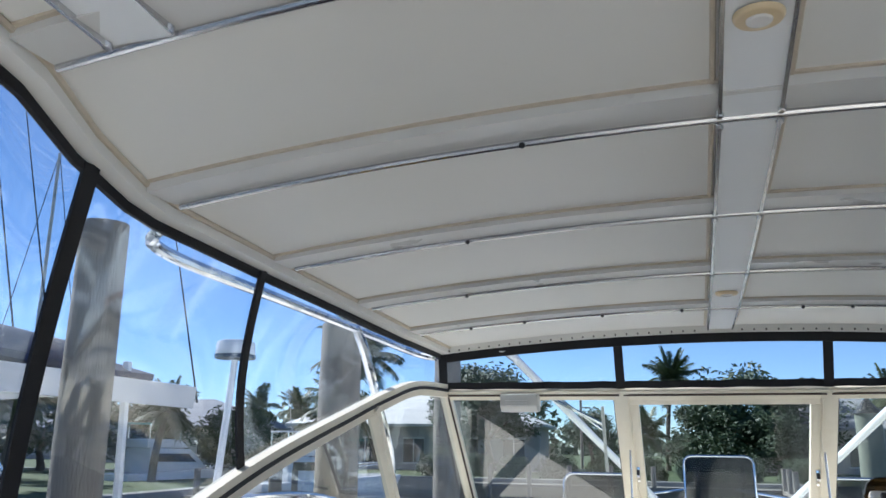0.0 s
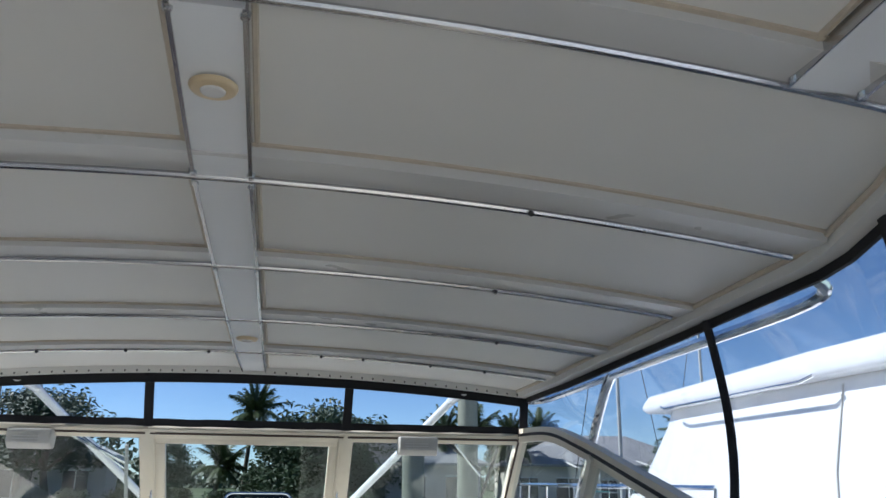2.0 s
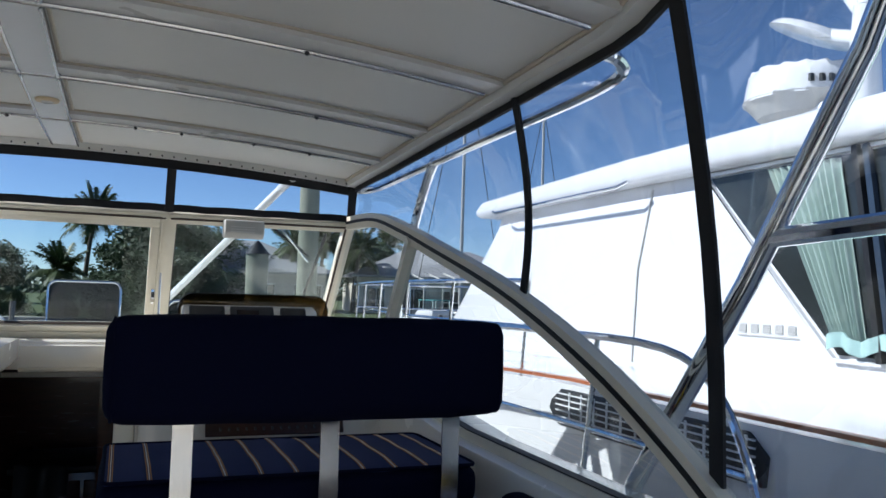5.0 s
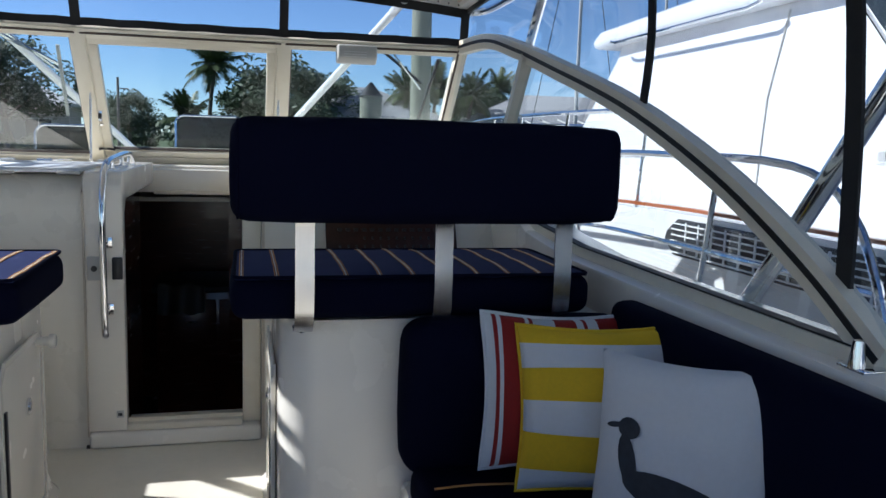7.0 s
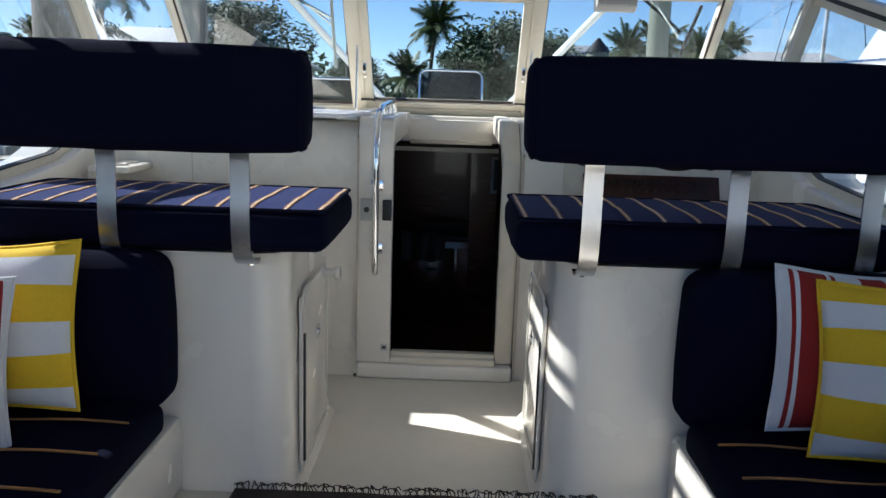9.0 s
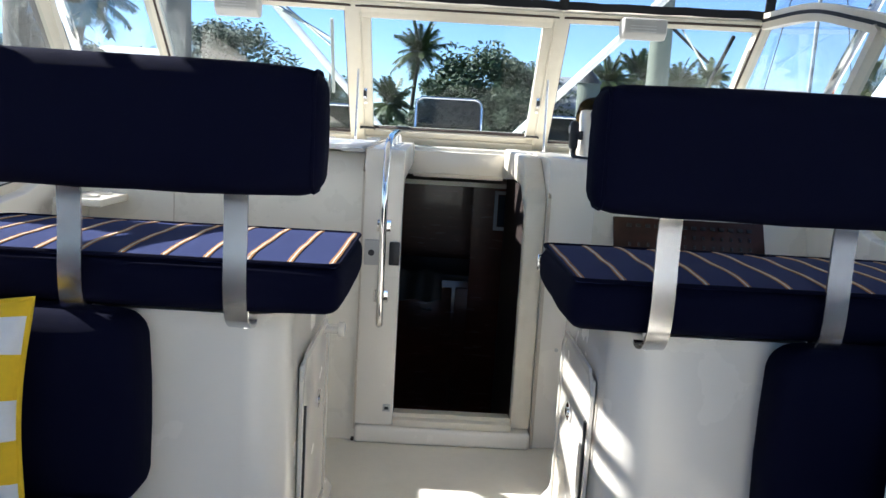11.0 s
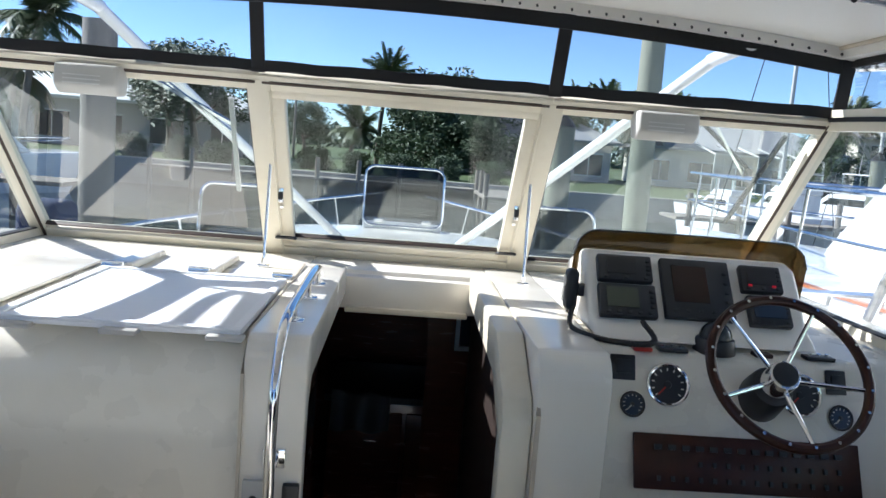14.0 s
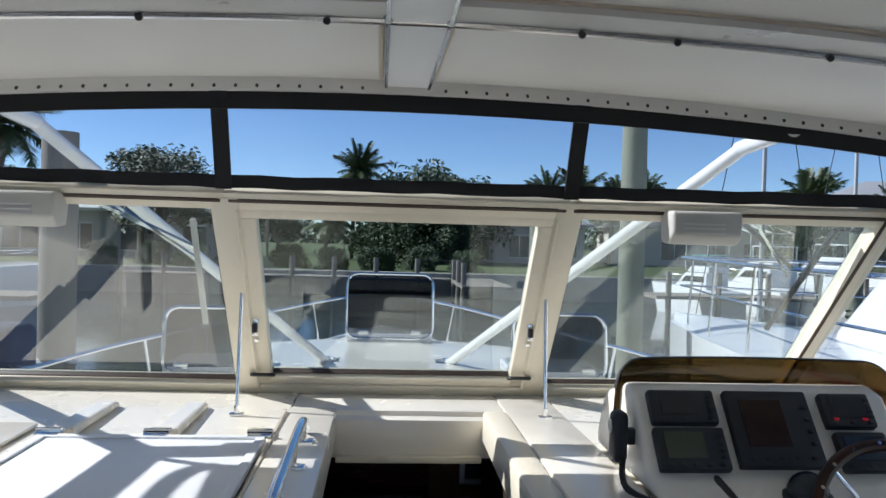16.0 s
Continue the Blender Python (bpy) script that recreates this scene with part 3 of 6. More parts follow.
structure("ceiling", b_sheet(lambda u, v: Vector(top_under(u, v)) + Vector((0, 0, 0.06)), 28, 60, 0.06), headliner, "off-white vinyl headliner under the hardtop", "ceiling")

BEAMS = [0.65, 1.145, 1.715, 2.32, 2.93]
def beam_pts(y, dz, x0=-1.0, x1=1.0, n=24):
    w = half_w(y) - 0.04
    return [(x0 * w + (x1 - x0) * w * i / n, y, top_z(x0 * w + (x1 - x0) * w * i / n, y) + dz) for i in range(n + 1)]
for y in BEAMS:
    bo = thing("roof_beam", "enamelled roof beam, its shading put into the grey-white, with a bright metal lower edge", "roof beam", "roof beams")
    part("web", b_sweep(beam_pts(y - 0.05, -0.004), rect(0.10, 0.022)), beam_mat, bo)
    part("edge", b_sweep(beam_pts(y, -0.016, -0.985, 0.985), ring(0.0075, 8)), alu, bo, "bright aluminium edge bead")
    part("piping", b_sweep(beam_pts(y - 0.105, 0.000), rect(0.010, 0.010)), piping, bo, "yellowed piping")
    xs = {1.145: (-0.42, 0.62), 1.715: (-0.69, 0.695), 2.32: (-0.86, 0.86), 2.93: (-1.01, -0.78, -0.46, -0.15, 0.29, 0.46, 0.74, 0.97), 0.65: ()}[y]
    for x in xs:
        part("snap", b_cyl((x, y - 0.004, top_z(x, y) - 0.020), (x, y - 0.011, top_z(x, y) - 0.024), 0.0065, n=10), black_plastic, bo)
# centre panel strip with bright side rails, and two short ones further aft
def strip(x0, x1, y0, y1):
    so = thing("ceiling_strip", "pale grey ceiling access strip with metal side rails", "ceiling panel", "ceiling strips")
    ys = [y0 + (y1 - y0) * i / 10 for i in range(11)]
    part("panel", b_sweep([((x0 + x1) / 2, y, top_z((x0 + x1) / 2, y) - 0.012) for y in ys], rect(x1 - x0, 0.018)), headpanel, so)
    for y in (y1 - 0.012, y0 + 0.012) if y1 < 3.5 else ():
        for x in (x0, x1):
            part("clip", b_cyl((x, y, top_z(x, y) - 0.016), (x, y, top_z(x, y) - 0.026), 0.009, 0.007, 10), alu, so)
    for x in (x0, x1):
        part("rail", b_sweep([(x, y, top_z(x, y) - 0.014) for y in ys], rect(0.007, 0.024)), alu, so)
        part("piping", b_sweep([(x + (0.012 if x == x1 else -0.012), y, top_z(x, y)) for y in ys], ring(0.006, 6)), piping, so)
YS = [0.66] + [b for b in BEAMS[1:]] + [3.56]
for a, b in zip(YS, YS[1:]):
    strip(-0.046, 0.060, a + 0.010, b - 0.014)
for s in (-1, 1):
    strip(min(s * 0.882, s * 0.998), max(s * 0.882, s * 0.998), -0.85, 0.636)
for y in (0.85, 2.615):
    la = thing("ceiling_light", "round recessed ceiling light with a yellowed ring", "ceiling light", "ceiling lights")
    z = top_z(0, y) - 0.021
    part("ring", b_cyl((0.007, y, z), (0.007, y, z - 0.010), 0.040, 0.036, 28, 0.003), lamp_ring, la)
    part("lens", b_cyl((0.007, y, z - 0.009), (0.007, y, z - 0.014), 0.021, 0.019, 20, 0.002), lamp_lens, la)

# hardtop edge: white rail, piping, dark canvas band; clear vinyl curtains below
def edge_pts(s, off=0.0, dz=0.0, y0=-0.88, y1=3.6, n=44):
    return [(s * (half_w(y) + off), y, top_z(half_w(y), y) + dz) for y in [y0 + (y1 - y0) * i / n for i in range(n + 1)]]
for s, nm in ((-1, "port"), (1, "starboard")):
    structure("trim_edge_" + nm, b_sweep(edge_pts(s, -0.005, -0.005), rect(0.06, 0.05)), headliner, "off-white edge rail under the hardtop", "trim")
    structure("trim_piping_" + nm, b_sweep(edge_pts(s, -0.04, 0.0), ring(0.007, 6)), piping, "yellowed piping along the hardtop edge", "trim")
    structure("trim_band_" + nm, b_sweep(edge_pts(s, 0.015, -0.038), rect(0.012, 0.030)), webbing, "black canvas band under the hardtop edge", "trim")
structure("trim_edge_front", b_sweep([(x, 3.60, top_z(x, 3.6) - 0.01) for x in [-1.37 + 2.74 * i / 20 for i in range(21)]], rect(0.05, 0.045)), headliner, "off-white front edge rail under the hardtop", "trim")
structure("trim_band_front", b_sweep([(x, 3.605, top_z(x, 3.6) - 0.05) for x in [-1.37 + 2.74 * i / 20 for i in range(21)]], rect(0.012, 0.05), up=(0, 0, 1)), webbing, "black canvas band at the hardtop front", "trim")

def enc(x, t):
    """Front curtain: t from 0 at the windshield to 1 at the hardtop."""
    a, b = ws(x, 1.79), Vector((x, 3.605, top_z(x, 3.6) - 0.03))
    return a.lerp(b, t)
front = thing("front_curtain", "clear vinyl curtain panels with black canvas borders", "curtain")
XS = [-1.345, -WX, WX, 1.345]
for a, b in zip(XS, XS[1:]):
    pane("vinyl_panel", b_sheet(lambda u, v: enc(a + (b - a) * u, v) + Vector((0, 0.0008 * math.sin(7 * u + 3 * v + a), 0)), 10, 4, 0.001), vinyl, front)
    part("hem", b_sweep([enc(a + (b - a) * i / 10, 0.05) + Vector((0, -0.004, 0.002 * math.sin(i * 2.3))) for i in range(11)], rect(0.01, 0.034)), webbing, front)
for x in XS:
    part("zip_strip", b_bar(enc(x, -0.03) + Vector((0, -0.01, 0)), enc(x, 1.12) + Vector((0, -0.01, 0)), 0.042, 0.008, up=(0, -1, 0.1)), webbing, front)
SNAPX = [-1.3 + 0.052 * i for i in range(51)]
structure("trim_rivets", join(*[b_cyl((x, 3.565, top_z(x, 3.57) - 0.022), (x, 3.56, top_z(x, 3.57) - 0.026), 0.004, n=6) for x in SNAPX if abs(x) > 0.06]), grey_plastic, "row of small rivets along the front rail", "trim")

for s, nm in ((-1, "port"), (1, "starboard")):
    sc = thing("side_curtain", "clear vinyl side curtain with black zip strips", "curtain", "side curtains")
    A = curve_pts([(s * (arch_x(y) + 0.012), y, z + 0.03) for y, z in ARCH], 42)
    def low(y):
        for p, q in zip(A, A[1:]):
            if q.y <= y <= p.y:
                return p.lerp(q, (p.y - y) / max(1e-6, p.y - q.y))
        return Vector((s * 1.40, y, 0.935))
    def curt(y, t):
        hi = Vector((s * (half_w(y) + 0.01), y, top_z(half_w(y), y) - 0.03))
        p = low(min(y, 3.62)).lerp(hi, t)
        p.x += s * 0.03 * math.sin(math.pi * t)
        return p
    ys = [3.62, 1.80, 1.03, -0.85]
    for a, b in zip(ys, ys[1:]):
        pane("vinyl_panel", b_sheet(lambda u, v: curt(a + (b - a) * u, v) + Vector((0.0012 * math.sin(5 * u + 3 * v), 0, 0)), 26, 10, 0.001), vinyl, sc)
    part("zip_strip", b_sweep([curt(1.80 - 0.16 * (t / 8), t / 8) - Vector((s * 0.006, 0, 0)) for t in range(9)], rect(0.036, 0.008), up=(s, 0, 0)), webbing, sc)
    part("zip_strip", b_sweep([curt(0.95 - 0.05 * (t / 8), t / 8) - Vector((s * 0.006, 0, 0)) for t in range(9)], rect(0.042, 0.008), up=(s, 0, 0)), webbing, sc)
    part("zip_strip", b_sweep([curt(0.30 + 0.02 * (t / 8), t / 8) - Vector((s * 0.006, 0, 0)) for t in range(9)], rect(0.042, 0.008), up=(s, 0, 0)), webbing, sc)

# ---- furniture on the bridge ----
def spread(a, b, r, n):
    q = [a + r * t for t in (0, 0.12, 0.3, 0.55, 1.0)]
    m = [a + r + (b - a - 2 * r) * i / n for i in range(1, n)]
    return q + m + [a + b - t for t in reversed(q)]

def cushion(x0, x1, y0, y1, z0, z1, r=0.03, puff=0.012, n=8):
    """A box cushion with rounded edges, soft crowns and slight unevenness."""
    X, Y, Z = spread(x0, x1, r, n), spread(y0, y1, r, max(2, n // 2)), spread(z0, z1, r, 3)
    bm = bmesh.new()
    vs = {}
    c = Vector(((x0 + x1) / 2, (y0 + y1) / 2, (z0 + z1) / 2))
    h = Vector(((x1 - x0) / 2, (y1 - y0) / 2, (z1 - z0) / 2))
    def vert(i, j, k):
        if (i, j, k) not in vs:
            d = Vector((X[i], Y[j], Z[k])) - c
            q = Vector([max(-h[m] + r, min(h[m] - r, d[m])) for m in range(3)])
            o = d - q
            if o.length > 1e-7:
                d = q + o.normalized() * r
            e = [d[m] / h[m] for m in range(3)]
            g = Vector((e[0] * (1 - e[1] ** 4) * (1 - e[2] ** 4), e[1] * (1 - e[0] ** 4) * (1 - e[2] ** 4), e[2] * (1 - e[0] ** 4) * (1 - e[1] ** 4)))
            p = c + d + g * puff
            p += Vector((1, 1, 1)) * 0.0025 * noise.noise(p * 7)
            vs[(i, j, k)] = bm.verts.new(p)
        return vs[(i, j, k)]
    a, b, e = len(X) - 1, len(Y) - 1, len(Z) - 1
    for i in range(a):
        for j in range(b):
            for k in (0, e):
                bm.faces.new([vert(i + di, j + dj, k) for di, dj in ((0, 0), (1, 0), (1, 1), (0, 1))])
    for i in range(a):
        for k in range(e):
            for j in (0, b):
                bm.faces.new([vert(i + di, j, k + dk) for di, dk in ((0, 0), (1, 0), (1, 1), (0, 1))])
    for j in range(b):
        for k in range(e):
            for i in (0, a):
                bm.faces.new([vert(i, j + dj, k + dk) for dj, dk in ((0, 0), (1, 0), (1, 1), (0, 1))])
    return bm

def welt(x0, x1, y0, y1, z, r=0.03):
    pts = []
    for cx, cy, a in ((x1 - r, y1 - r, 0), (x0 + r, y1 - r, 90), (x0 + r, y0 + r, 180), (x1 - r, y0 + r, 270)):
        pts += [(cx + r * math.cos(math.radians(a + 22.5 * i)), cy + r * math.sin(math.radians(a + 22.5 * i)), z) for i in range(5)]
    return b_sweep(pts, ring(0.005, 6), closed=True)

def helm_seat(s):
    x0, x1 = (0.243, 1.225) if s > 0 else (-1.225, -0.247)
    seat = thing("helm_bench_seat", "navy canvas double helm seat on steel brackets over its pedestal", "helm seat", "helm seats")
    ya, yf, zb, zt = 1.70, 2.225, 0.838, 0.958
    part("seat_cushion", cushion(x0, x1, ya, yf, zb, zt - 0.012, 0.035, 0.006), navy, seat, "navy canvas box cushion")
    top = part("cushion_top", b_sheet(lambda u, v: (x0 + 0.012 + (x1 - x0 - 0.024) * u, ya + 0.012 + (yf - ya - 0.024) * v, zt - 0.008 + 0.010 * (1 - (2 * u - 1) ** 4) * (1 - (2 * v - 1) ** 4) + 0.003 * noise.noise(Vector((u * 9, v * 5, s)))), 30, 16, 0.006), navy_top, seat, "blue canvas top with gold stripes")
    part("welt", welt(x0 + 0.006, x1 - 0.006, ya + 0.006, yf - 0.006, zt - 0.008), navy, top)
    n = 11
    for i in range(n):
        x = s * (0.268 + 0.0895 * i)
        def zz(xx, v):
            u = (xx - x0 - 0.012) / (x1 - x0 - 0.024)
            return zt - 0.0066 + 0.010 * (1 - (2 * u - 1) ** 4) * (1 - (2 * v - 1) ** 4) + 0.003 * noise.noise(Vector((u * 9, v * 5, s)))
        for dx, w, m in ((-0.0046, 0.0024, gold), (0.0, 0.0022, white_stripe), (0.0046, 0.0024, gold)):
            part("stripe", b_sweep([(x + dx, ya + 0.02 + (yf - ya - 0.04) * j / 16, zz(x + dx, (0.008 + (yf - ya - 0.04) * j / 16) / (yf - ya - 0.024))) for j in range(17)], rect(w, 0.002)), m, top)
    b0, b1 = (0.250, 1.222) if s > 0 else (-1.20, -0.279)
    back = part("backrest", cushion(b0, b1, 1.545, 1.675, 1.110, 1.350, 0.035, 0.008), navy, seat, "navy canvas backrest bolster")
    for sx in (b0 + 0.012, b1 - 0.012):
        P = []
        for cy, cz, a in ((1.634, 1.311, 0), (1.586, 1.311, 90), (1.586, 1.149, 180), (1.634, 1.149, 270)):
            P += [(sx, cy + 0.034 * math.cos(math.radians(a + 22.5 * i)), cz + 0.034 * math.sin(math.radians(a + 22.5 * i))) for i in range(5)]
        part("welt", b_sweep(P, ring(0.0045, 6), closed=True, up=(1, 0, 0)), navy, back)
    for x in ((0.423, 0.781, 1.112) if s > 0 else (-0.455, -0.79, -1.12)):
        pts = curve_pts([(x, 1.632, 1.116), (x, 1.646, 1.095), (x, 1.648, 1.02), (x, 1.646, 0.95), (x, 1.648, 0.895), (x, 1.655, 0.858), (x, 1.672, 0.830), (x, 1.700, 0.812), (x, 1.735, 0.806), (x, 1.757, 0.810)], 40)
        br = part("bracket", bevel(b_sweep(pts, rect(0.008, 0.048), up=(1, 0, 0)), 0.0), alu, seat, "brushed steel bracket")
        part("clamp_plate", b_box(x - 0.045, x + 0.045, 1.58, 1.66, 1.105, 1.113, 0.002), chrome, br)
        part("bolt", b_cyl((x, 1.742, 0.796), (x, 1.742, 0.838), 0.008, n=8), chrome, br)
    return seat
for s in (1, -1):
    helm_seat(s)

def pedestal(s):
    ped = thing("seat_pedestal", "white moulded fibreglass helm seat pedestal with a locker", "pedestal", "seat pedestals")
    xi, xo = 0.365, 1.284
    def pt(x):
        return s * x
    prof = [(xo, 1.765), (xo, 2.50), (xi + 0.07, 2.50)] + [(xi + 0.02, 2.485), (xi, 2.44)] + arc(xi + 0.10, 1.865, 0.10, 180, 270, 8)
    bm = bmesh.new()
    levels = [(FLOOR, 0.03), (FLOOR + 0.03, 0.012), (FLOOR + 0.08, 0.0), (0.55, 0.0), (0.78, -0.005), (0.815, 0.0), (0.823, 0.006)]
    rings = []
    cx, cy = 0.83, 2.14
    for z, g in levels:
        yy = [(u + (g if u > cx else -g) * (0 if u > cx else 1), v + (g if v > cy else -g)) for u, v in prof]
        rings.append([bm.verts.new((pt(u), v, z)) for u, v in yy])
    k = len(prof)
    for A, B in zip(rings, rings[1:]):
        for j in range(k):
            bm.faces.new((A[j], A[(j + 1) % k], B[(j + 1) % k], B[j]))
    bm.faces.new(rings[0])
    bm.faces.new(rings[-1])
    part("body", bm, gelcoat_white, ped, deg=50)
    door = part("locker_door", join(b_box(min(pt(xi - 0.012), pt(xi - 0.002)), max(pt(xi - 0.012), pt(xi - 0.002)), 1.92, 2.34, 0.14, 0.66, 0.004)), gelcoat_white, ped, "white locker door")
    x = pt(xi - 0.014)
    fr = [(x, 1.905, 0.13), (x, 1.905, 0.63), (x, 1.95, 0.675), (x, 2.31, 0.675), (x, 2.355, 0.63), (x, 2.355, 0.13)]
    part("frame", b_sweep(fr, rect(0.018, 0.007), closed=True, up=(s, 0, 0)), gelcoat_white, door)
    part("lock", join(b_cyl((x - s * 0.001, 2.17, 0.49), (x - s * 0.006, 2.17, 0.49), 0.026, n=20), b_cyl((x - s * 0.006, 2.17, 0.49), (x - s * 0.010, 2.17, 0.49), 0.012, n=12)), chrome, door, "round chrome pull lock")
    part("hinge", b_box(min(x, x - s * 0.006), max(x, x - s * 0.006), 1.93, 1.945, 0.15, 0.55), grey_plastic, door)
    kn = part("rod_knob", join(b_cyl((pt(xi - 0.005), 2.30, 0.655), (pt(xi - 0.05), 2.30, 0.655), 0.014), b_cyl((pt(xi - 0.05), 2.30, 0.655), (pt(xi - 0.07), 2.30, 0.655), 0.022, n=18, r=0.004)), gelcoat_white, ped, "white round knob") if s < 0 else None
    # under-seat rail
    part("seat_base", b_box(min(pt(xi + 0.02), pt(1.2)), max(pt(xi + 0.02), pt(1.2)), 1.90, 2.2, 0.8232, 0.8385), black_plastic, ped)
pedestal(1)
pedestal(-1)

def settee(s):
    st = thing("settee", "L-shaped navy canvas settee on a white moulded base", "settee", "settees")
    x0, x1 = (0.70 if s > 0 else 0.655), 1.322
    a, b = sorted((s * x0, s * x1))
    part("base", b_box(a, b, -1.2, 1.76, 0.141, 0.36, 0.02, 2), gelcoat_white, st)
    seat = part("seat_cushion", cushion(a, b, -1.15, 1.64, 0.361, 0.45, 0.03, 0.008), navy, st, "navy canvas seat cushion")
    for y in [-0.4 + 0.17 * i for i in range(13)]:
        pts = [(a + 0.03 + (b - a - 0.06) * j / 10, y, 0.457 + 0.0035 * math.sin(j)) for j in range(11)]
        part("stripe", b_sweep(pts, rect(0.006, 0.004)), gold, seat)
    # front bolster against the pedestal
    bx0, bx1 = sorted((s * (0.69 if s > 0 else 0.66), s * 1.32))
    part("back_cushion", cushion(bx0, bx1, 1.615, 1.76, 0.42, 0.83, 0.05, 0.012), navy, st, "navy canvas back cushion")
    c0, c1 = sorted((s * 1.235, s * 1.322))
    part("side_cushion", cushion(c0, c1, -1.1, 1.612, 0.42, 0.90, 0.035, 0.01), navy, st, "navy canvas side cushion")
settee(1)
settee(-1)

def pillow_bm(w, h, d, n=20):
    """A plump square pillow, w by h, with pinched corners, facing -y."""
    bm = bmesh.new()
    def side(sg):
        g = []
        for i in range(n + 1):
            row = []
            for j in range(n + 1):
                u, v = 2 * i / n - 1, 2 * j / n - 1
                pin = 1 - 0.09 * ((1 - u * u) * v * v + (1 - v * v) * u * u)
                t = ((1 - u * u) * (1 - v * v)) ** 0.45
                wob = 0.004 * noise.noise(Vector((u * 2.2, v * 2.2, sg + w)))
                row.append(bm.verts.new((u * w / 2 * pin, -sg * (d / 2 * t + wob * t), v * h / 2 * pin)))
            g.append(row)
        for i in range(n):
            for j in range(n):
                bm.faces.new((g[i][j], g[i + 1][j], g[i + 1][j + 1], g[i][j + 1]))
    side(1)
    side(-1)
    return bm

def pillow(name, label, w, h, d, m, bands, mats, vertical, piping_mat=None):
    """bands: upper limits (0..1) and material index across the pillow."""
    ob = thing(name, label, "pillow", "throw pillows")
    bm = pillow_bm(w, h, d, 40)
    for k, f in enumerate(bm.faces):
        i, j = (k % 1600) // 40, k % 40
        t = ((i if vertical else j) + 0.5) / 40
        for lim, q in bands:
            if t <= lim:
                f.material_index = q
                break
    bmesh.ops.remove_doubles(bm, verts=bm.verts, dist=0.0008)
    part("cover", bm, mats, ob)
    if piping_mat:
        P = []
        n = 12
        for a, b, c, e in ((-1, -1, 1, 0), (1, -1, 0, 1), (1, 1, -1, 0), (-1, 1, 0, -1)):
            for i in range(n):
                u, v = a + c * 2 * i / n, b + e * 2 * i / n
                pin = 1 - 0.09 * ((1 - u * u) * v * v + (1 - v * v) * u * u)
                P.append((u * w / 2 * pin, 0, v * h / 2 * pin))
        part("piping", b_sweep(P, ring(0.006, 6), closed=True, up=(0, 1, 0)), piping_mat, ob)
    ob.matrix_world = m
    return ob
RED = [(0.05, 0), (0.076, 1), (0.10, 0), (0.251, 1), (0.276, 0), (0.301, 1), (0.45, 0), (0.60, 1), (0.65, 0), (0.676, 1), (0.75, 0), (0.90, 1), (0.925, 0), (0.951, 1), (1.01, 0)]
YEL = [(0.13, 0), (0.34, 1), (0.54, 0), (0.75, 1), (0.90, 0), (1.01, 1)]
YEL2 = [(0.12, 0), (0.33, 1), (0.53, 0), (0.74, 1), (0.92, 0), (1.01, 1)]
pillow("throw_pillow", "white throw pillow with red stripes on the settee", 0.42, 0.40, 0.14, pose(1.07, 1.535, 0.675, -14, 2, -3), RED, [white_cloth, red_cloth], True, white_cloth)
pillow("throw_pillow", "yellow and white striped throw pillow on the settee", 0.42, 0.41, 0.14, pose(1.115, 1.37, 0.675, -14, -5, -30), YEL, [white_cloth, yellow_cloth], False, yellow_cloth)
pillow("throw_pillow", "yellow and white striped throw pillow on the settee", 0.41, 0.41, 0.14, pose(-1.02, 1.505, 0.675, -14, -2, 4), YEL2, [white_cloth, yellow_cloth], False, yellow_cloth)
pillow("throw_pillow", "white throw pillow with red stripes on the settee", 0.42, 0.40, 0.13, pose(-1.06, 1.24, 0.652, -14, 8, 42), RED, [white_cloth, red_cloth], True, white_cloth)
loon = pillow("throw_pillow", "white throw pillow with a plain dark printed shape", 0.42, 0.39, 0.13, pose(1.15, 1.06, 0.685, -12, -5, -58), [(1.01, 0)], [white_cloth], False)
# plain printed patch, laid on the cushion face
def face_y(x, z, w=0.42, h=0.39, d=0.13):
    u, v = 2 * x / w, 2 * z / h
    return -(d / 2) * (max(0, 1 - u * u) * max(0, 1 - v * v)) ** 0.45 - 0.0025
def blob(name, cx, cz, rx, rz, tilt, mat):
    bm = bmesh.new()
    c = bm.verts.new((cx, face_y(cx, cz), cz))
    rows = []
    for k in (0.35, 0.7, 1.0):
        r = []
        for i in range(28):
            a = 2 * math.pi * i / 28
            x, z = rx * k * math.cos(a), rz * k * math.sin(a)
            t = math.radians(tilt)
            x, z = cx + x * math.cos(t) - z * math.sin(t), cz + x * math.sin(t) + z * math.cos(t)
            r.append(bm.verts.new((x, face_y(x, z), z)))
        rows.append(r)
    for i in range(28):
        bm.faces.new((c, rows[0][i], rows[0][(i + 1) % 28]))
        for A, B in zip(rows, rows[1:]):
            bm.faces.new((A[i], B[i], B[(i + 1) % 28], A[(i + 1) % 28]))
    part(name, bm, mat, loon)
blob("printed_shape", 0.030, -0.088, 0.130, 0.040, -9, ink)
blob("printed_shape", -0.088, -0.030, 0.022, 0.055, 14, ink)
blob("printed_shape", -0.090, 0.036, 0.028, 0.022, -8, ink)
blob("printed_shape", -0.128, 0.038, 0.022, 0.006, 8, ink)

# rug on the aft deck edge
rug = thing("woven_rug", "dark woven straw rug with frayed edges on the deck", "rug")
def rugf(u, v):
    return (-0.51 + 1.03 * u, 0.80 + 0.95 * v, 0.148 + 0.004 * noise.noise(Vector((u * 8, v * 8, 0))))
part("weave", b_sheet(rugf, 40, 30, 0.008), rug_mat, rug)
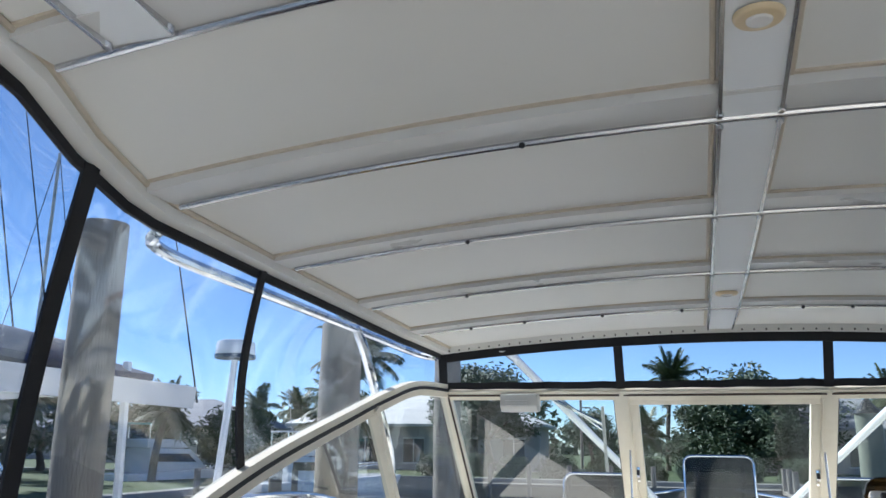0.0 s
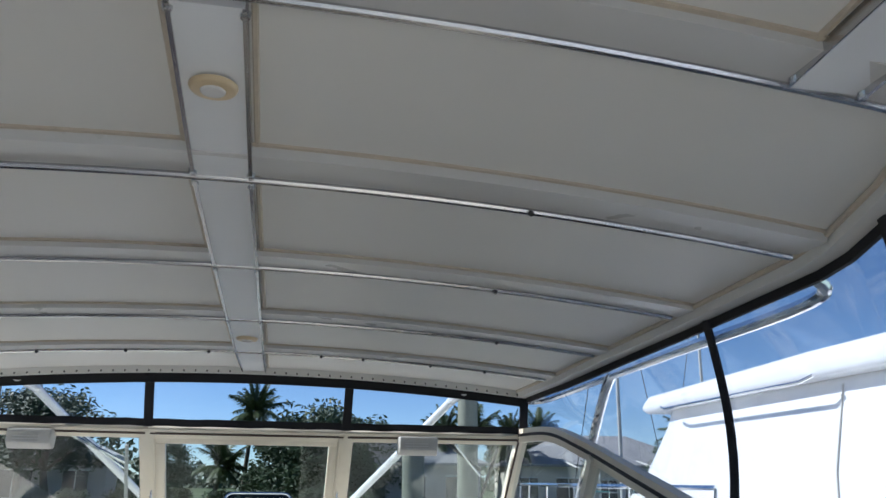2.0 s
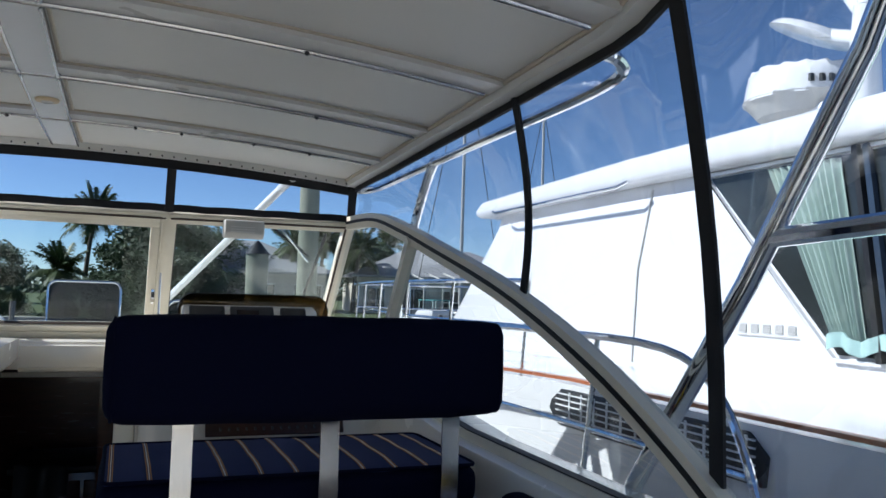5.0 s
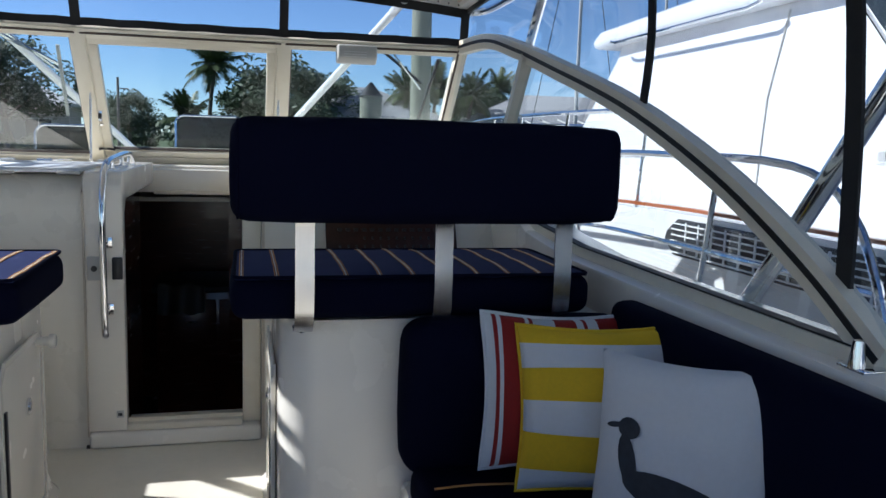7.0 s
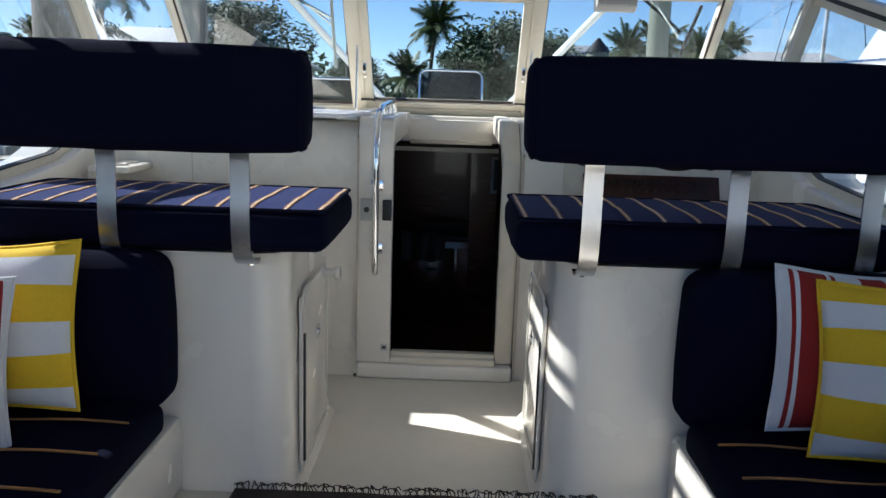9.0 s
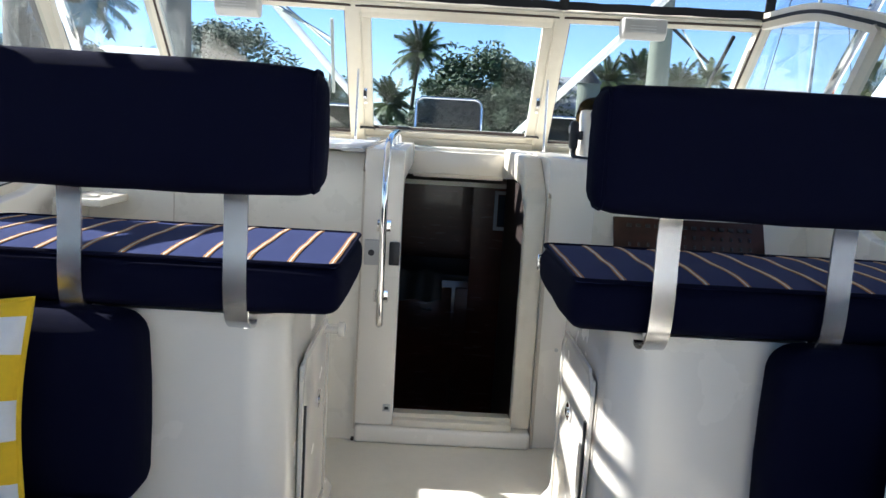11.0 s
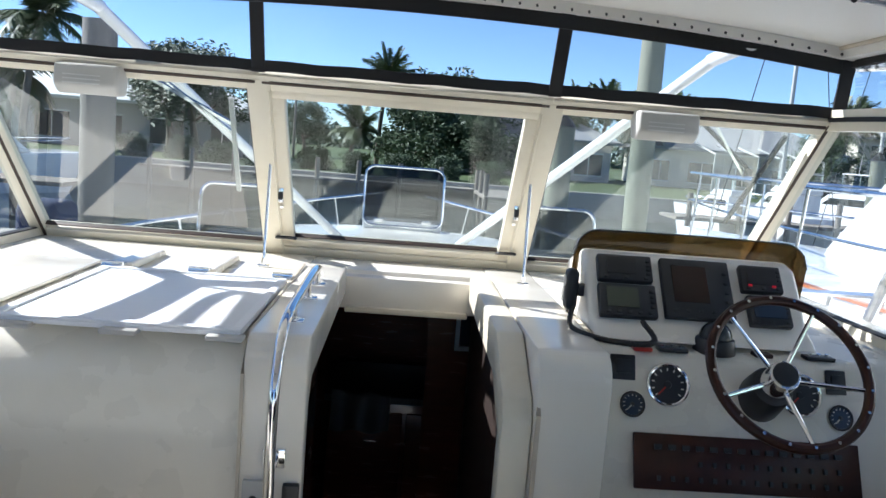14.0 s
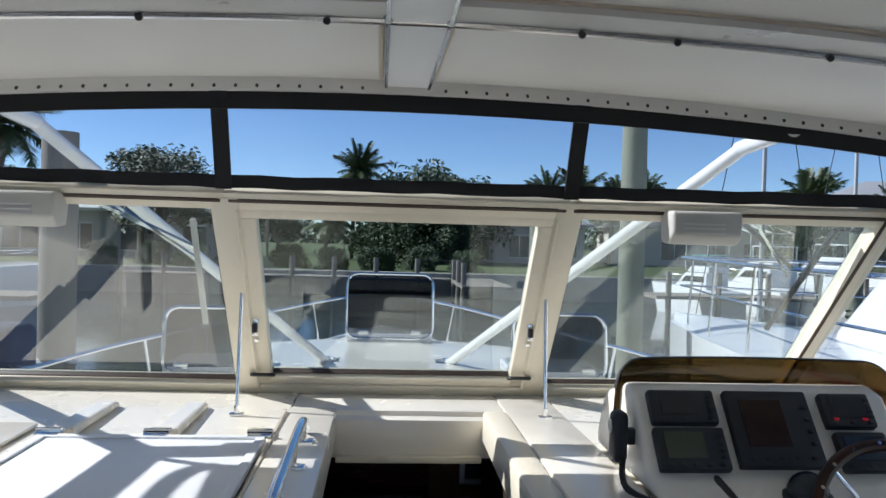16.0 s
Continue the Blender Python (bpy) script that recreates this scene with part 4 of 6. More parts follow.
strands = [b_tube([(x, 1.74, 0.15), (x + rnd.uniform(-0.015, 0.015), 1.752, 0.16 + rnd.random() * 0.012), (x + rnd.uniform(-0.03, 0.03), 1.757 + rnd.random() * 0.01, 0.153)], 0.0018, 4, 6) for x in [-0.50 + 0.0102 * i for i in range(100)]]
part("fringe", join(*strands), rug_mat, rug)

# ---- companionway fittings ----
hr = thing("grab_rail", "polished stainless grab rail beside the companionway", "grab rail")
part("rail", b_sweep(curve_pts([(-0.228, 2.80, 0.545), (-0.228, 2.775, 0.57), (-0.228, 2.772, 0.70), (-0.228, 2.772, 0.98), (-0.228, 2.80, 1.10), (-0.228, 2.90, 1.185), (-0.228, 3.15, 1.205), (-0.228, 3.50, 1.21), (-0.228, 3.62, 1.175)], 64), ring(0.0125, 12), up=(1, 0, 0)), chrome, hr)
for z in (0.64, 0.894):
    part("bracket", join(b_box(-0.253, -0.203, 2.832, 2.842, z - 0.022, z + 0.022, 0.003), b_cyl((-0.228, 2.84, z), (-0.228, 2.775, z), 0.011)), chrome, hr)
for y in (3.02, 3.3, 3.52):
    part("bracket", join(b_box(-0.255, -0.201, y - 0.02, y + 0.02, DASH + 0.018, DASH + 0.026, 0.003), b_cyl((-0.228, y, DASH + 0.02), (-0.228, y, 1.205), 0.010)), chrome, hr)
lk = thing("door_lock", "grey door lock plate with a black latch", "lock")
part("plate", b_box(-0.294, -0.234, 2.828, 2.842, 0.752, 0.842, 0.003), light_grey, lk)
part("keyhole", b_cyl((-0.269, 2.829, 0.797), (-0.269, 2.823, 0.797), 0.011), black_plastic, lk)
part("latch", b_box(-0.206, -0.169, 2.822, 2.842, 0.755, 0.838, 0.004), black_plastic, lk)
vt = thing("vent_tag", "small grey vent plate at the door foot", "vent", "door fittings")
part("plate", b_box(-0.204, -0.177, 2.833, 2.842, 0.212, 0.239, 0.002), light_grey, vt)
part("slot", b_box(-0.198, -0.183, 2.831, 2.834, 0.220, 0.231), grey_plastic, vt)
sc = thing("screw_cap", "small screw cap on the white pillar", "screw", "door fittings")
part("cap", b_cyl((0.415, 2.862, 0.47), (0.415, 2.855, 0.47), 0.007, n=10), light_grey, sc)
hk = thing("door_hook", "small chrome door hook on the jamb", "hook")
part("base", b_box(0.322, 0.338, 2.855, 2.868, 0.76, 0.82, 0.002), chrome, hk)
part("hook", b_tube([(0.330, 2.858, 0.81), (0.330, 2.835, 0.81), (0.330, 2.83, 0.79)], 0.004, 6), chrome, hk)
structure("trim_jamb_gasket", b_sweep([(0.349, 2.857, 0.075), (0.349, 2.857, 1.02), (0.349, 2.90, 1.13)], rect(0.010, 0.010)), piping, "tan rubber gasket beside the jamb", "trim")
structure("trim_step_gap", b_box(-0.317, -0.306, 2.845, 2.87, FLOOR, 0.10), brown_rubber, "dark gap beside the companionway step", "trim")

# ---- port dash hatch ----
ht = thing("dash_hatch", "frosted white acrylic hatch lid hinged on the dash", "hatch")
ZD = DASH + 0.0
part("lid", b_box(-0.86, -0.318, 2.862, 3.545, ZD + 0.012, ZD + 0.024, 0.004), acrylic, ht)
part("lid_frame", join(b_box(-0.86, -0.318, 2.862, 2.887, ZD + 0.024, ZD + 0.030, 0.002), b_box(-0.86, -0.318, 3.523, 3.545, ZD + 0.024, ZD + 0.030, 0.002), b_box(-0.86, -0.838, 2.887, 3.523, ZD + 0.024, ZD + 0.030, 0.002), b_box(-0.340, -0.318, 2.887, 3.523, ZD + 0.024, ZD + 0.030, 0.002)), acrylic, ht)
part("coaming", join(b_box(-0.85, -0.328, 2.985, 3.535, DASH + 0.004, ZD + 0.0115)), gelcoat_white, ht)
for x in (-0.84, -0.585, -0.335):
    h = part("hinge", join(b_box(x - 0.028, x + 0.028, 3.53, 3.60, ZD + 0.024, ZD + 0.034, 0.003), b_cyl((x - 0.03, 3.555, ZD + 0.034), (x + 0.03, 3.555, ZD + 0.034), 0.008, n=10)), chrome, ht)
for x in (-0.80, -0.575, -0.35):
    part("catch", b_box(x - 0.04, x + 0.04, 2.835, 2.878, ZD + 0.006, ZD + 0.018, 0.004), light_grey, ht)
for x in (-0.83, -0.575):
    rb = tagged(new("dash_rib", mesh_of("dash_rib", b_prism([(3.61, DASH + 0.004), (3.61, DASH + 0.03), (3.65, DASH + 0.032), (3.95, DASH + 0.026), (3.98, DASH + 0.004)], 'x', x - 0.03, x + 0.03, 0.008, 2), gelcoat_white)), "white moulded rib on the dash behind the hatch", "rib", "dash ribs")
dp = thing("access_lid", "white moulded access lid outboard of the hatch", "lid")
part("panel", b_box(-1.25, -0.93, 3.0, 3.72, DASH + 0.004, DASH + 0.016, 0.006), gelcoat_white, dp)
ch = thing("cup_holder", "cream moulded cup holder shelf on the port coaming", "cup holder")
bmc = join(b_box(-1.287, -1.13, 2.62, 2.856, 0.93, 0.955, 0.006), b_box(-1.287, -1.27, 2.62, 2.856, 0.86, 0.93))
part("shelf", bmc, gelcoat, ch)
for y in (2.69, 2.79):
    part("cup_ring", b_sweep([(-1.205 + 0.036 * math.cos(a * math.pi / 10), y + 0.036 * math.sin(a * math.pi / 10), 0.957) for a in range(20)], ring(0.005, 6), closed=True), gelcoat_white, ch)

# ---- helm ----
HN = Vector((0, -0.30, 0.13)).normalized()
def on_face(x, z):
    """A place on the sloping instrument face."""
    t = (z - 0.80) / 0.30
    return Vector((x, 2.92 + 0.13 * t, z))
def disc(p, n, r0, d, r1=None, seg=28, rr=0.0):
    return b_cyl(p, p + n * d, r0, r1, seg, rr)
def gauge(x, z, r, label, face):
    g = thing("gauge", label, "gauge", "helm gauges")
    p = on_face(x, z)
    part("bezel", join(b_sweep([p + HN * 0.006 + (Vector((1, 0, 0)) * math.cos(a * math.pi / 16) + HN.cross(Vector((1, 0, 0))) * math.sin(a * math.pi / 16)) * r for a in range(32)], ring(r * 0.10, 8), closed=True, up=HN)), chrome if face is black_plastic else black_plastic, g)
    part("dial", disc(p, HN, r * 0.97, 0.005), face, g)
    up = HN.cross(Vector((1, 0, 0)))
    marks = []
    for k in range(11):
        a = math.radians(220 - 26 * k)
        d = Vector((1, 0, 0)) * math.cos(a) - up * math.sin(a) * -1
        q = p + HN * 0.0056
        marks.append(b_bar(q + d * r * 0.68, q + d * r * 0.82, r * 0.06, 0.0012, up=HN))
    part("marks", join(*marks), white_stripe, g)
    part("needle", b_bar(p + HN * 0.007, p + HN * 0.007 + (Vector((1, 0, 0)) * -0.5 + up * -0.5) * r, r * 0.07, 0.0015, up=HN), red_plastic if r > 0.04 else white_stripe, g)
    part("cover", disc(p + HN * 0.005, HN, r * 0.2, 0.004, r * 0.16), black_plastic, g)
gauge(0.695, 1.060, 0.050, "round chrome-rimmed tachometer on the helm", black_plastic)
gauge(1.03, 1.055, 0.050, "round chrome-rimmed engine gauge on the helm", black_plastic)
gauge(0.606, 1.012, 0.029, "small round digital gauge with a blue display", lcd_blue)
gauge(1.13, 1.01, 0.029, "small round black gauge on the helm", lcd_blue)
def switch(x, z, w, h, label, mat=black_plastic, inner=grey_plastic):
    g = thing("switch_panel", label, "switch", "helm switches")
    p = on_face(x, z)
    up = HN.cross(Vector((1, 0, 0))).normalized() * -1
    part("plate", b_bar(p - up * h / 2 + HN * 0.003, p + up * h / 2 + HN * 0.003, w, 0.008, up=HN, r=0.002), mat, g)
    part("key", b_bar(p - up * h * 0.3 + HN * 0.009, p + up * h * 0.25 + HN * 0.009, w * 0.6, 0.006, up=HN, r=0.002), inner, g)
switch(0.583, 1.094, 0.062, 0.062, "square black switch on the helm")
switch(1.125, 1.09, 0.05, 0.06, "square black switch on the helm")
# burl breaker panel
bp = thing("breaker_panel", "glossy burl wood switch panel below the gauges", "switch panel")
p0, p1 = Vector((0.880, 2.918, 0.838)), Vector((0.880, 2.972, 0.956))
up = (p1 - p0).normalized()
nn = Vector((1, 0, 0)).cross(up).normalized()
nn = nn if nn.y < 0 else -nn
part("board", b_bar(p0 + nn * 0.004, p1 + nn * 0.004, 0.555, 0.012, up=nn, r=0.003), burl, bp)
for row in range(3):
    for k in range(14):
        q = p0 + up * (0.026 + 0.036 * row) + Vector((-0.22 + 0.034 * k, 0, 0)) + nn * 0.012
        if row == 1 and k < 3:
            continue
        part("toggle", b_bar(q - up * 0.006, q + up * 0.006, 0.008 if row != 2 else 0.018, 0.008, up=nn, r=0.0), black_plastic, bp)

# instrument pod with smoked visor
pod = thing("instrument_pod", "white instrument pod with chartplotters under a smoked visor", "instrument pod")
PX0, PX1 = 0.52, 1.115
prof_p = [(3.10, DASH + 0.0065), (3.18, 1.19), (3.30, 1.335), (3.36, 1.35), (3.52, 1.30), (3.60, DASH + 0.0065)]
part("shell", b_prism(prof_p, 'x', PX0, PX1, 0.018, 3), gelcoat_white, pod)
PN = Vector((0, -(1.335 - 1.19), 0.12)).normalized()
def on_pod(x, t):
    return Vector((x, 3.18 + 0.12 * t, 1.19 + 0.145 * t)) + PN * 0.002
PU = Vector((0, 0.12, 0.145)).normalized()
def unit(label, x, t0, t1, w, screen, sx, sw, keys, lamps=()):
    g = thing("marine_display", label, "display", "helm displays")
    a, b = on_pod(x, t0), on_pod(x, t1)
    h = (b - a).length
    part("case", b_bar(a + PN * 0.010, b + PN * 0.010, w, 0.024, up=PN, r=0.006), grey_plastic, g)
    part("screen", b_bar(a + PU * h * 0.25 + PN * 0.023 + Vector((sx, 0, 0)), b - PU * h * 0.14 + PN * 0.023 + Vector((sx, 0, 0)), sw, 0.003, up=PN), screen, g)
    for k in range(keys):
        q = a + PU * h * 0.10 + PN * 0.024 + Vector((-w * 0.36 + w * 0.72 * k / max(1, keys - 1), 0, 0))
        part("key", b_bar(q - PU * 0.004, q + PU * 0.004, 0.012, 0.004, up=PN, r=0.001), black_plastic, g)
    for k in range(4):
        q = a + PU * h * (0.28 + 0.16 * k) + PN * 0.024 + Vector((w * 0.41, 0, 0))
        part("key", b_bar(q - PU * 0.004, q + PU * 0.004, 0.011, 0.004, up=PN, r=0.001), black_plastic, g)
    for lx in lamps:
        q = a + PU * h * 0.20 + PN * 0.024 + Vector((lx, 0, 0))
        part("pilot_lamp", b_bar(q - PU * 0.003, q + PU * 0.003, 0.011, 0.004, up=PN, r=0.001), red_lamp, g, "glowing red pilot lamp")
unit("grey autopilot display with a pale screen", 0.622, -0.02, 0.50, 0.155, lcd_grey, -0.015, 0.085, 5)
unit("black radio display on the helm pod", 0.622, 0.55, 0.98, 0.150, black_plastic, -0.01, 0.08, 3)
unit("grey chartplotter with a dark brown screen", 0.815, 0.02, 0.98, 0.190, lcd_brown, -0.02, 0.095, 5)
unit("small grey instrument display with a blue screen", 1.005, -0.02, 0.46, 0.115, lcd_blue, 0.0, 0.09, 3)
unit("small grey instrument display on the helm pod", 0.998, 0.52, 0.96, 0.115, black_plastic, 0.0, 0.08, 3, (-0.036, 0.030))
def visor(u, v):
    x = 0.505 + 0.68 * u
    e = abs(2 * u - 1)
    z1 = 1.398 - 0.07 * (1 - (1 - max(0.0, (e - 0.80) / 0.20) ** 2) ** 0.5)
    return (x, 3.405 + 0.05 * (1 - e * e) - 0.03 * v, 1.149 + (z1 - 1.149) * v)
part("visor", b_sheet(visor, 60, 8, 0.005), smoke, pod, "smoked brown acrylic visor")
part("visor_trim", b_sweep([Vector(visor(k / 60, 1.0)) + Vector((0, 0, 0.001)) for k in range(61)], rect(0.007, 0.004)), black_plastic, pod)

wheel = thing("steering_wheel", "varnished wood steering wheel with chrome spokes", "steering wheel")
WC = Vector((0.93, 2.90, 1.15))
WN = Vector((0, -0.75, 0.62)).normalized()
wx, wu = Vector((1, 0, 0)), WN.cross(Vector((1, 0, 0))).normalized() * -1
if wu.z < 0:
    wu = -wu
R = 0.185
rim = part("rim", b_sweep([WC + (wx * math.cos(a * math.pi / 30) + wu * math.sin(a * math.pi / 30)) * R for a in range(60)], ring(0.0125, 10), closed=True, up=WN), burl, wheel, "glossy dark wood rim")
for k in range(5):
    a = math.radians(90 + 42 + 72 * k)
    d = wx * math.cos(a) + wu * math.sin(a)
    part("spoke", b_cyl(WC - WN * 0.050 + d * 0.02, WC + d * (R - 0.004), 0.0065, 0.005, 10), chrome, wheel)
for k in range(20):
    a = math.radians(18 * k + 5)
    part("rivet", b_cyl(WC + (wx * math.cos(a) + wu * math.sin(a)) * R + WN * 0.0115, WC + (wx * math.cos(a) + wu * math.sin(a)) * R + WN * 0.0135, 0.004, n=8), chrome, rim)
hub = part("hub", join(b_cyl(WC - WN * 0.10, WC - WN * 0.022, 0.040, 0.037, 28, 0.004)), chrome, wheel)
part("hub_cap", b_cyl(WC - WN * 0.0215, WC - WN * 0.015, 0.031, 0.029, 24, 0.002), black_plastic, hub)
part("column", b_cyl(WC - WN * 0.24, WC - WN * 0.09, 0.062, 0.052, 24, 0.01), black_plastic, wheel)
th = thing("compass", "black domed compass on the helm", "compass")
part("base", b_cyl((0.835, 3.115, DASH - 0.01), (0.835, 3.115, DASH + 0.03), 0.055, 0.048, 24, 0.004), black_plastic, th)
bmd = bmesh.new()
bmesh.ops.create_uvsphere(bmd, u_segments=20, v_segments=12, radius=0.042)
bmesh.ops.translate(bmd, verts=bmd.verts, vec=(0.835, 3.115, DASH + 0.03))
part("dome", bmd, dark_glass, th)
mic = thing("radio_handset", "black radio handset and coiled cord on the dash", "radio handset")
part("handset", b_box(0.468, 0.503, 3.25, 3.30, 1.185, 1.30, 0.016, 4), grey_plastic, mic)
part("grille", b_cyl((0.4675, 3.275, 1.265), (0.4655, 3.275, 1.265), 0.016, n=16), light_grey, mic)
part("clip", b_box(0.503, 0.53, 3.265, 3.29, 1.225, 1.26, 0.003), black_plastic, mic)
cord = [Vector((0.495, 3.27, 1.20)), Vector((0.47, 3.16, 1.165)), Vector((0.52, 3.07, 1.158)), Vector((0.62, 3.045, 1.155)), Vector((0.66, 3.06, 1.165)), Vector((0.645, 3.12, 1.195))]
cp = curve_pts(cord, 300)
coil = [p + Vector((0.0058 * math.cos(i * 1.1), 0.003 * math.sin(i * 1.1), 0.0058 * math.sin(i * 1.1))) for i, p in enumerate(cp)]
part("cord_core", b_sweep(cp[::4], ring(0.0065, 8)), rubber, mic)
part("cord", b_sweep(coil, ring(0.0024, 5)), rubber, mic)
for lab, x, y, m in (("small red warning label on the dash", 0.635, 3.075, red_plastic), ("black ignition panel on the dash", 0.715, 3.085, black_plastic), ("small dark brown label on the dash", 0.95, 3.09, brown_rubber), ("black engine stop panel on the dash", 1.10, 3.095, black_plastic)):
    q = thing("dash_label" if "label" in lab else "ignition_panel", lab, "dash plate", "dash plates")
    w = 0.045 if "label" in lab else 0.075
    part("plate", b_box(x - w / 2, x + w / 2, y - 0.018, y + 0.018, DASH - 0.006, DASH + 0.004, 0.002), m, q)
    if "panel" in lab:
        for k in range(3):
            part("key", b_cyl((x - 0.022 + 0.022 * k, y, DASH + 0.004), (x - 0.022 + 0.022 * k, y, DASH + 0.010), 0.006, n=10), chrome, q)
structure("trim_helm_seam", b_box(0.512, 0.5145, 2.888, 2.91, FLOOR, 0.83), brown_rubber, "dark seam beside the helm console", "trim")
pl = thing("power_socket", "small black power socket with a hanging cord", "socket")
part("body", b_cyl((1.18, 2.912, 0.80), (1.18, 2.888, 0.80), 0.02, n=14), black_plastic, pl)
part("cord", b_tube([(1.18, 2.89, 0.80), (1.18, 2.86, 0.76), (1.185, 2.87, 0.68), (1.19, 2.885, 0.62)], 0.004, 6, 16), black_plastic, pl)
pd = thing("dash_pedestal_knob", "small black latch on the console front", "latch")
part("knob", b_box(0.535, 0.575, 2.884, 2.902, 0.655, 0.675, 0.004), black_plastic, pd)

# wiper motor boxes under the windshield head
def wiper_box(s):
    w = thing("wiper_motor_box", "light grey louvred wiper motor box under the windshield head", "wiper motor", "wiper motor boxes")
    x0, x1 = (0.718, 0.910) if s > 0 else (-1.050, -0.862)
    part("case", b_prism([(3.612, 1.758), (3.72, 1.762), (3.70, 1.672), (3.64, 1.668), (3.606, 1.695)], 'x', x0, x1, 0.010, 3), light_grey, w)
    for k in range(3):
        part("louvre", b_box(x0 + 0.03, x1 - 0.05, 3.604, 3.616, 1.698 + 0.012 * k, 1.7015 + 0.012 * k), beam_mat, w)
    wp = thing("wiper", "thin wiper arms and blade outside the windshield", "wiper", "wipers")
    a, b, c, d = ((0.95, 1.73), (1.19, 1.58), (1.25, 1.70), (1.21, 1.38)) if s > 0 else ((-0.85, 1.73), (-0.58, 1.59), (-0.57, 1.68), (-0.585, 1.36))
    a, b, c, d = [ws(*q) + NRM * 0.045 for q in (a, b, c, d)]
    m = black_plastic if s > 0 else light_grey
    part("arm", b_bar(a, b, 0.013, 0.010, up=NRM), chrome if s < 0 else black_plastic, wp)
    part("arm", b_bar(a + Vector((0.05, 0, 0)), b + Vector((0.0, 0.02, -0.03)), 0.008, 0.008, up=NRM), chrome, wp)
    part("blade", b_bar(c - NRM * 0.012, d - NRM * 0.012, 0.016, 0.014, up=NRM, r=0.003), m, wp)
wiper_box(1)
wiper_box(-1)
tv = thing("roof_monitor", "flat grey panel hung under the hardtop edge", "panel")
part("panel", b_bar((1.15, -0.10, 2.07), (1.13, 0.47, 2.03), 0.012, 0.13, r=0.004), grey_plastic, tv)
part("arm", b_box(1.10, 1.16, 0.2, 0.24, 2.08, 2.13), grey_plastic, tv)

# ---- hardtop legs, rails and foredeck gear ----
for s, nm in ((-1, "port"), (1, "starboard")):
    fs = thing("hardtop_strut", "white painted diagonal hardtop strut standing on the foredeck", "strut", "hardtop struts")
    a, b = Vector((s * 1.035, 3.90, 1.965)), Vector((s * 0.285, 5.50, 1.03))
    part("tube", b_cyl(a, b, 0.022, n=12), boat_white, fs)
    part("foot", join(b_cyl(b + Vector((0, 0, -0.02)), b + Vector((0, 0, 0.04)), 0.03, 0.02, 12), b_box(b.x - 0.05, b.x + 0.05, b.y - 0.05, b.y + 0.05, 1.035, 1.058, 0.004)), chrome, fs)
    part("head", b_cyl(a + Vector((0, -0.30, 0.02)), a + Vector((0, 0.02, 0.0)), 0.024, n=12), boat_white, fs)
    wr = thing("hardtop_support", "polished stainless side support carrying the hardtop", "support", "hardtop supports")
    part("side_tube", b_tube([(s * 1.30, 1.36, 2.06), (s * 1.42, 1.34, 2.03), (s * 1.46, 1.48, 2.0), (s * 1.46, 2.2, 1.985), (s * 1.46, 2.9, 1.97), (s * 1.44, 3.5, 1.95), (s * 1.36, 3.62, 1.945)], 0.018, 10, 48), chrome, wr)
    part("front_leg", b_tube([(s * 1.46, 2.74, 1.98), (s * 1.47, 2.86, 1.90), (s * 1.50, 3.1, 1.70), (s * 1.60, 3.56, 1.42), (s * 1.75, 4.0, 1.03), (s * 1.84, 4.36, 0.70), (s * 1.88, 4.52, 0.53)], 0.021, 10, 30), chrome, wr)
    part("aft_leg", b_tube([(s * 1.625, 1.80, 0.55), (s * 1.60, 1.56, 0.84), (s * 1.585, 1.06, 1.47), (s * 1.57, 0.735, 1.92), (s * 1.50, 0.52, 2.20), (s * 1.25, 0.36, 2.32)], 0.026, 12), chrome, wr)
    part("cross_tube", b_tube([(s * 1.583, 0.99, 1.565), (s * 1.58, 0.2, 1.60), (s * 1.53, -0.6, 1.60)], 0.022, 10), chrome, wr)
    # bow rail
    rl = thing("bow_rail", "polished stainless bow rail with slanted stanchions", "rail", "bow rails")
    def rp(y, h):
        w = (deck_half(y) if y > 4.2 else 2.05) - 0.06
        top = along(y, [(1.4, 1.28), (3.3, 1.28), (5.7, 0.92), (8.0, 0.93), (11.0, 1.04)])
        return Vector((s * max(w, 0.02), y, deck_z(y) + (top - deck_z(y)) * h / 0.42))
    topr = [rp(1.42, 0.0), rp(1.46, 0.18), rp(1.62, 0.34), rp(1.9, 0.41)] + [rp(y, 0.42) for y in (2.6, 3.4, 4.2, 5.0, 5.8, 6.6, 7.4, 8.2, 9.0, 9.7, 10.3)]
    part("top_rail", b_tube(topr, 0.0145, 8, 60), chrome, rl)
    part("mid_rail", b_tube([rp(y, 0.21) for y in (1.5, 2.6, 3.4, 4.2, 4.7)], 0.010, 8, 48), chrome, rl)
    for y in (2.3, 3.5, 4.7, 5.9, 7.1, 8.3, 9.5):
        part("stanchion", b_cyl(rp(y + 0.12, 0.0), rp(y, 0.42), 0.0115, n=8), chrome, rl)
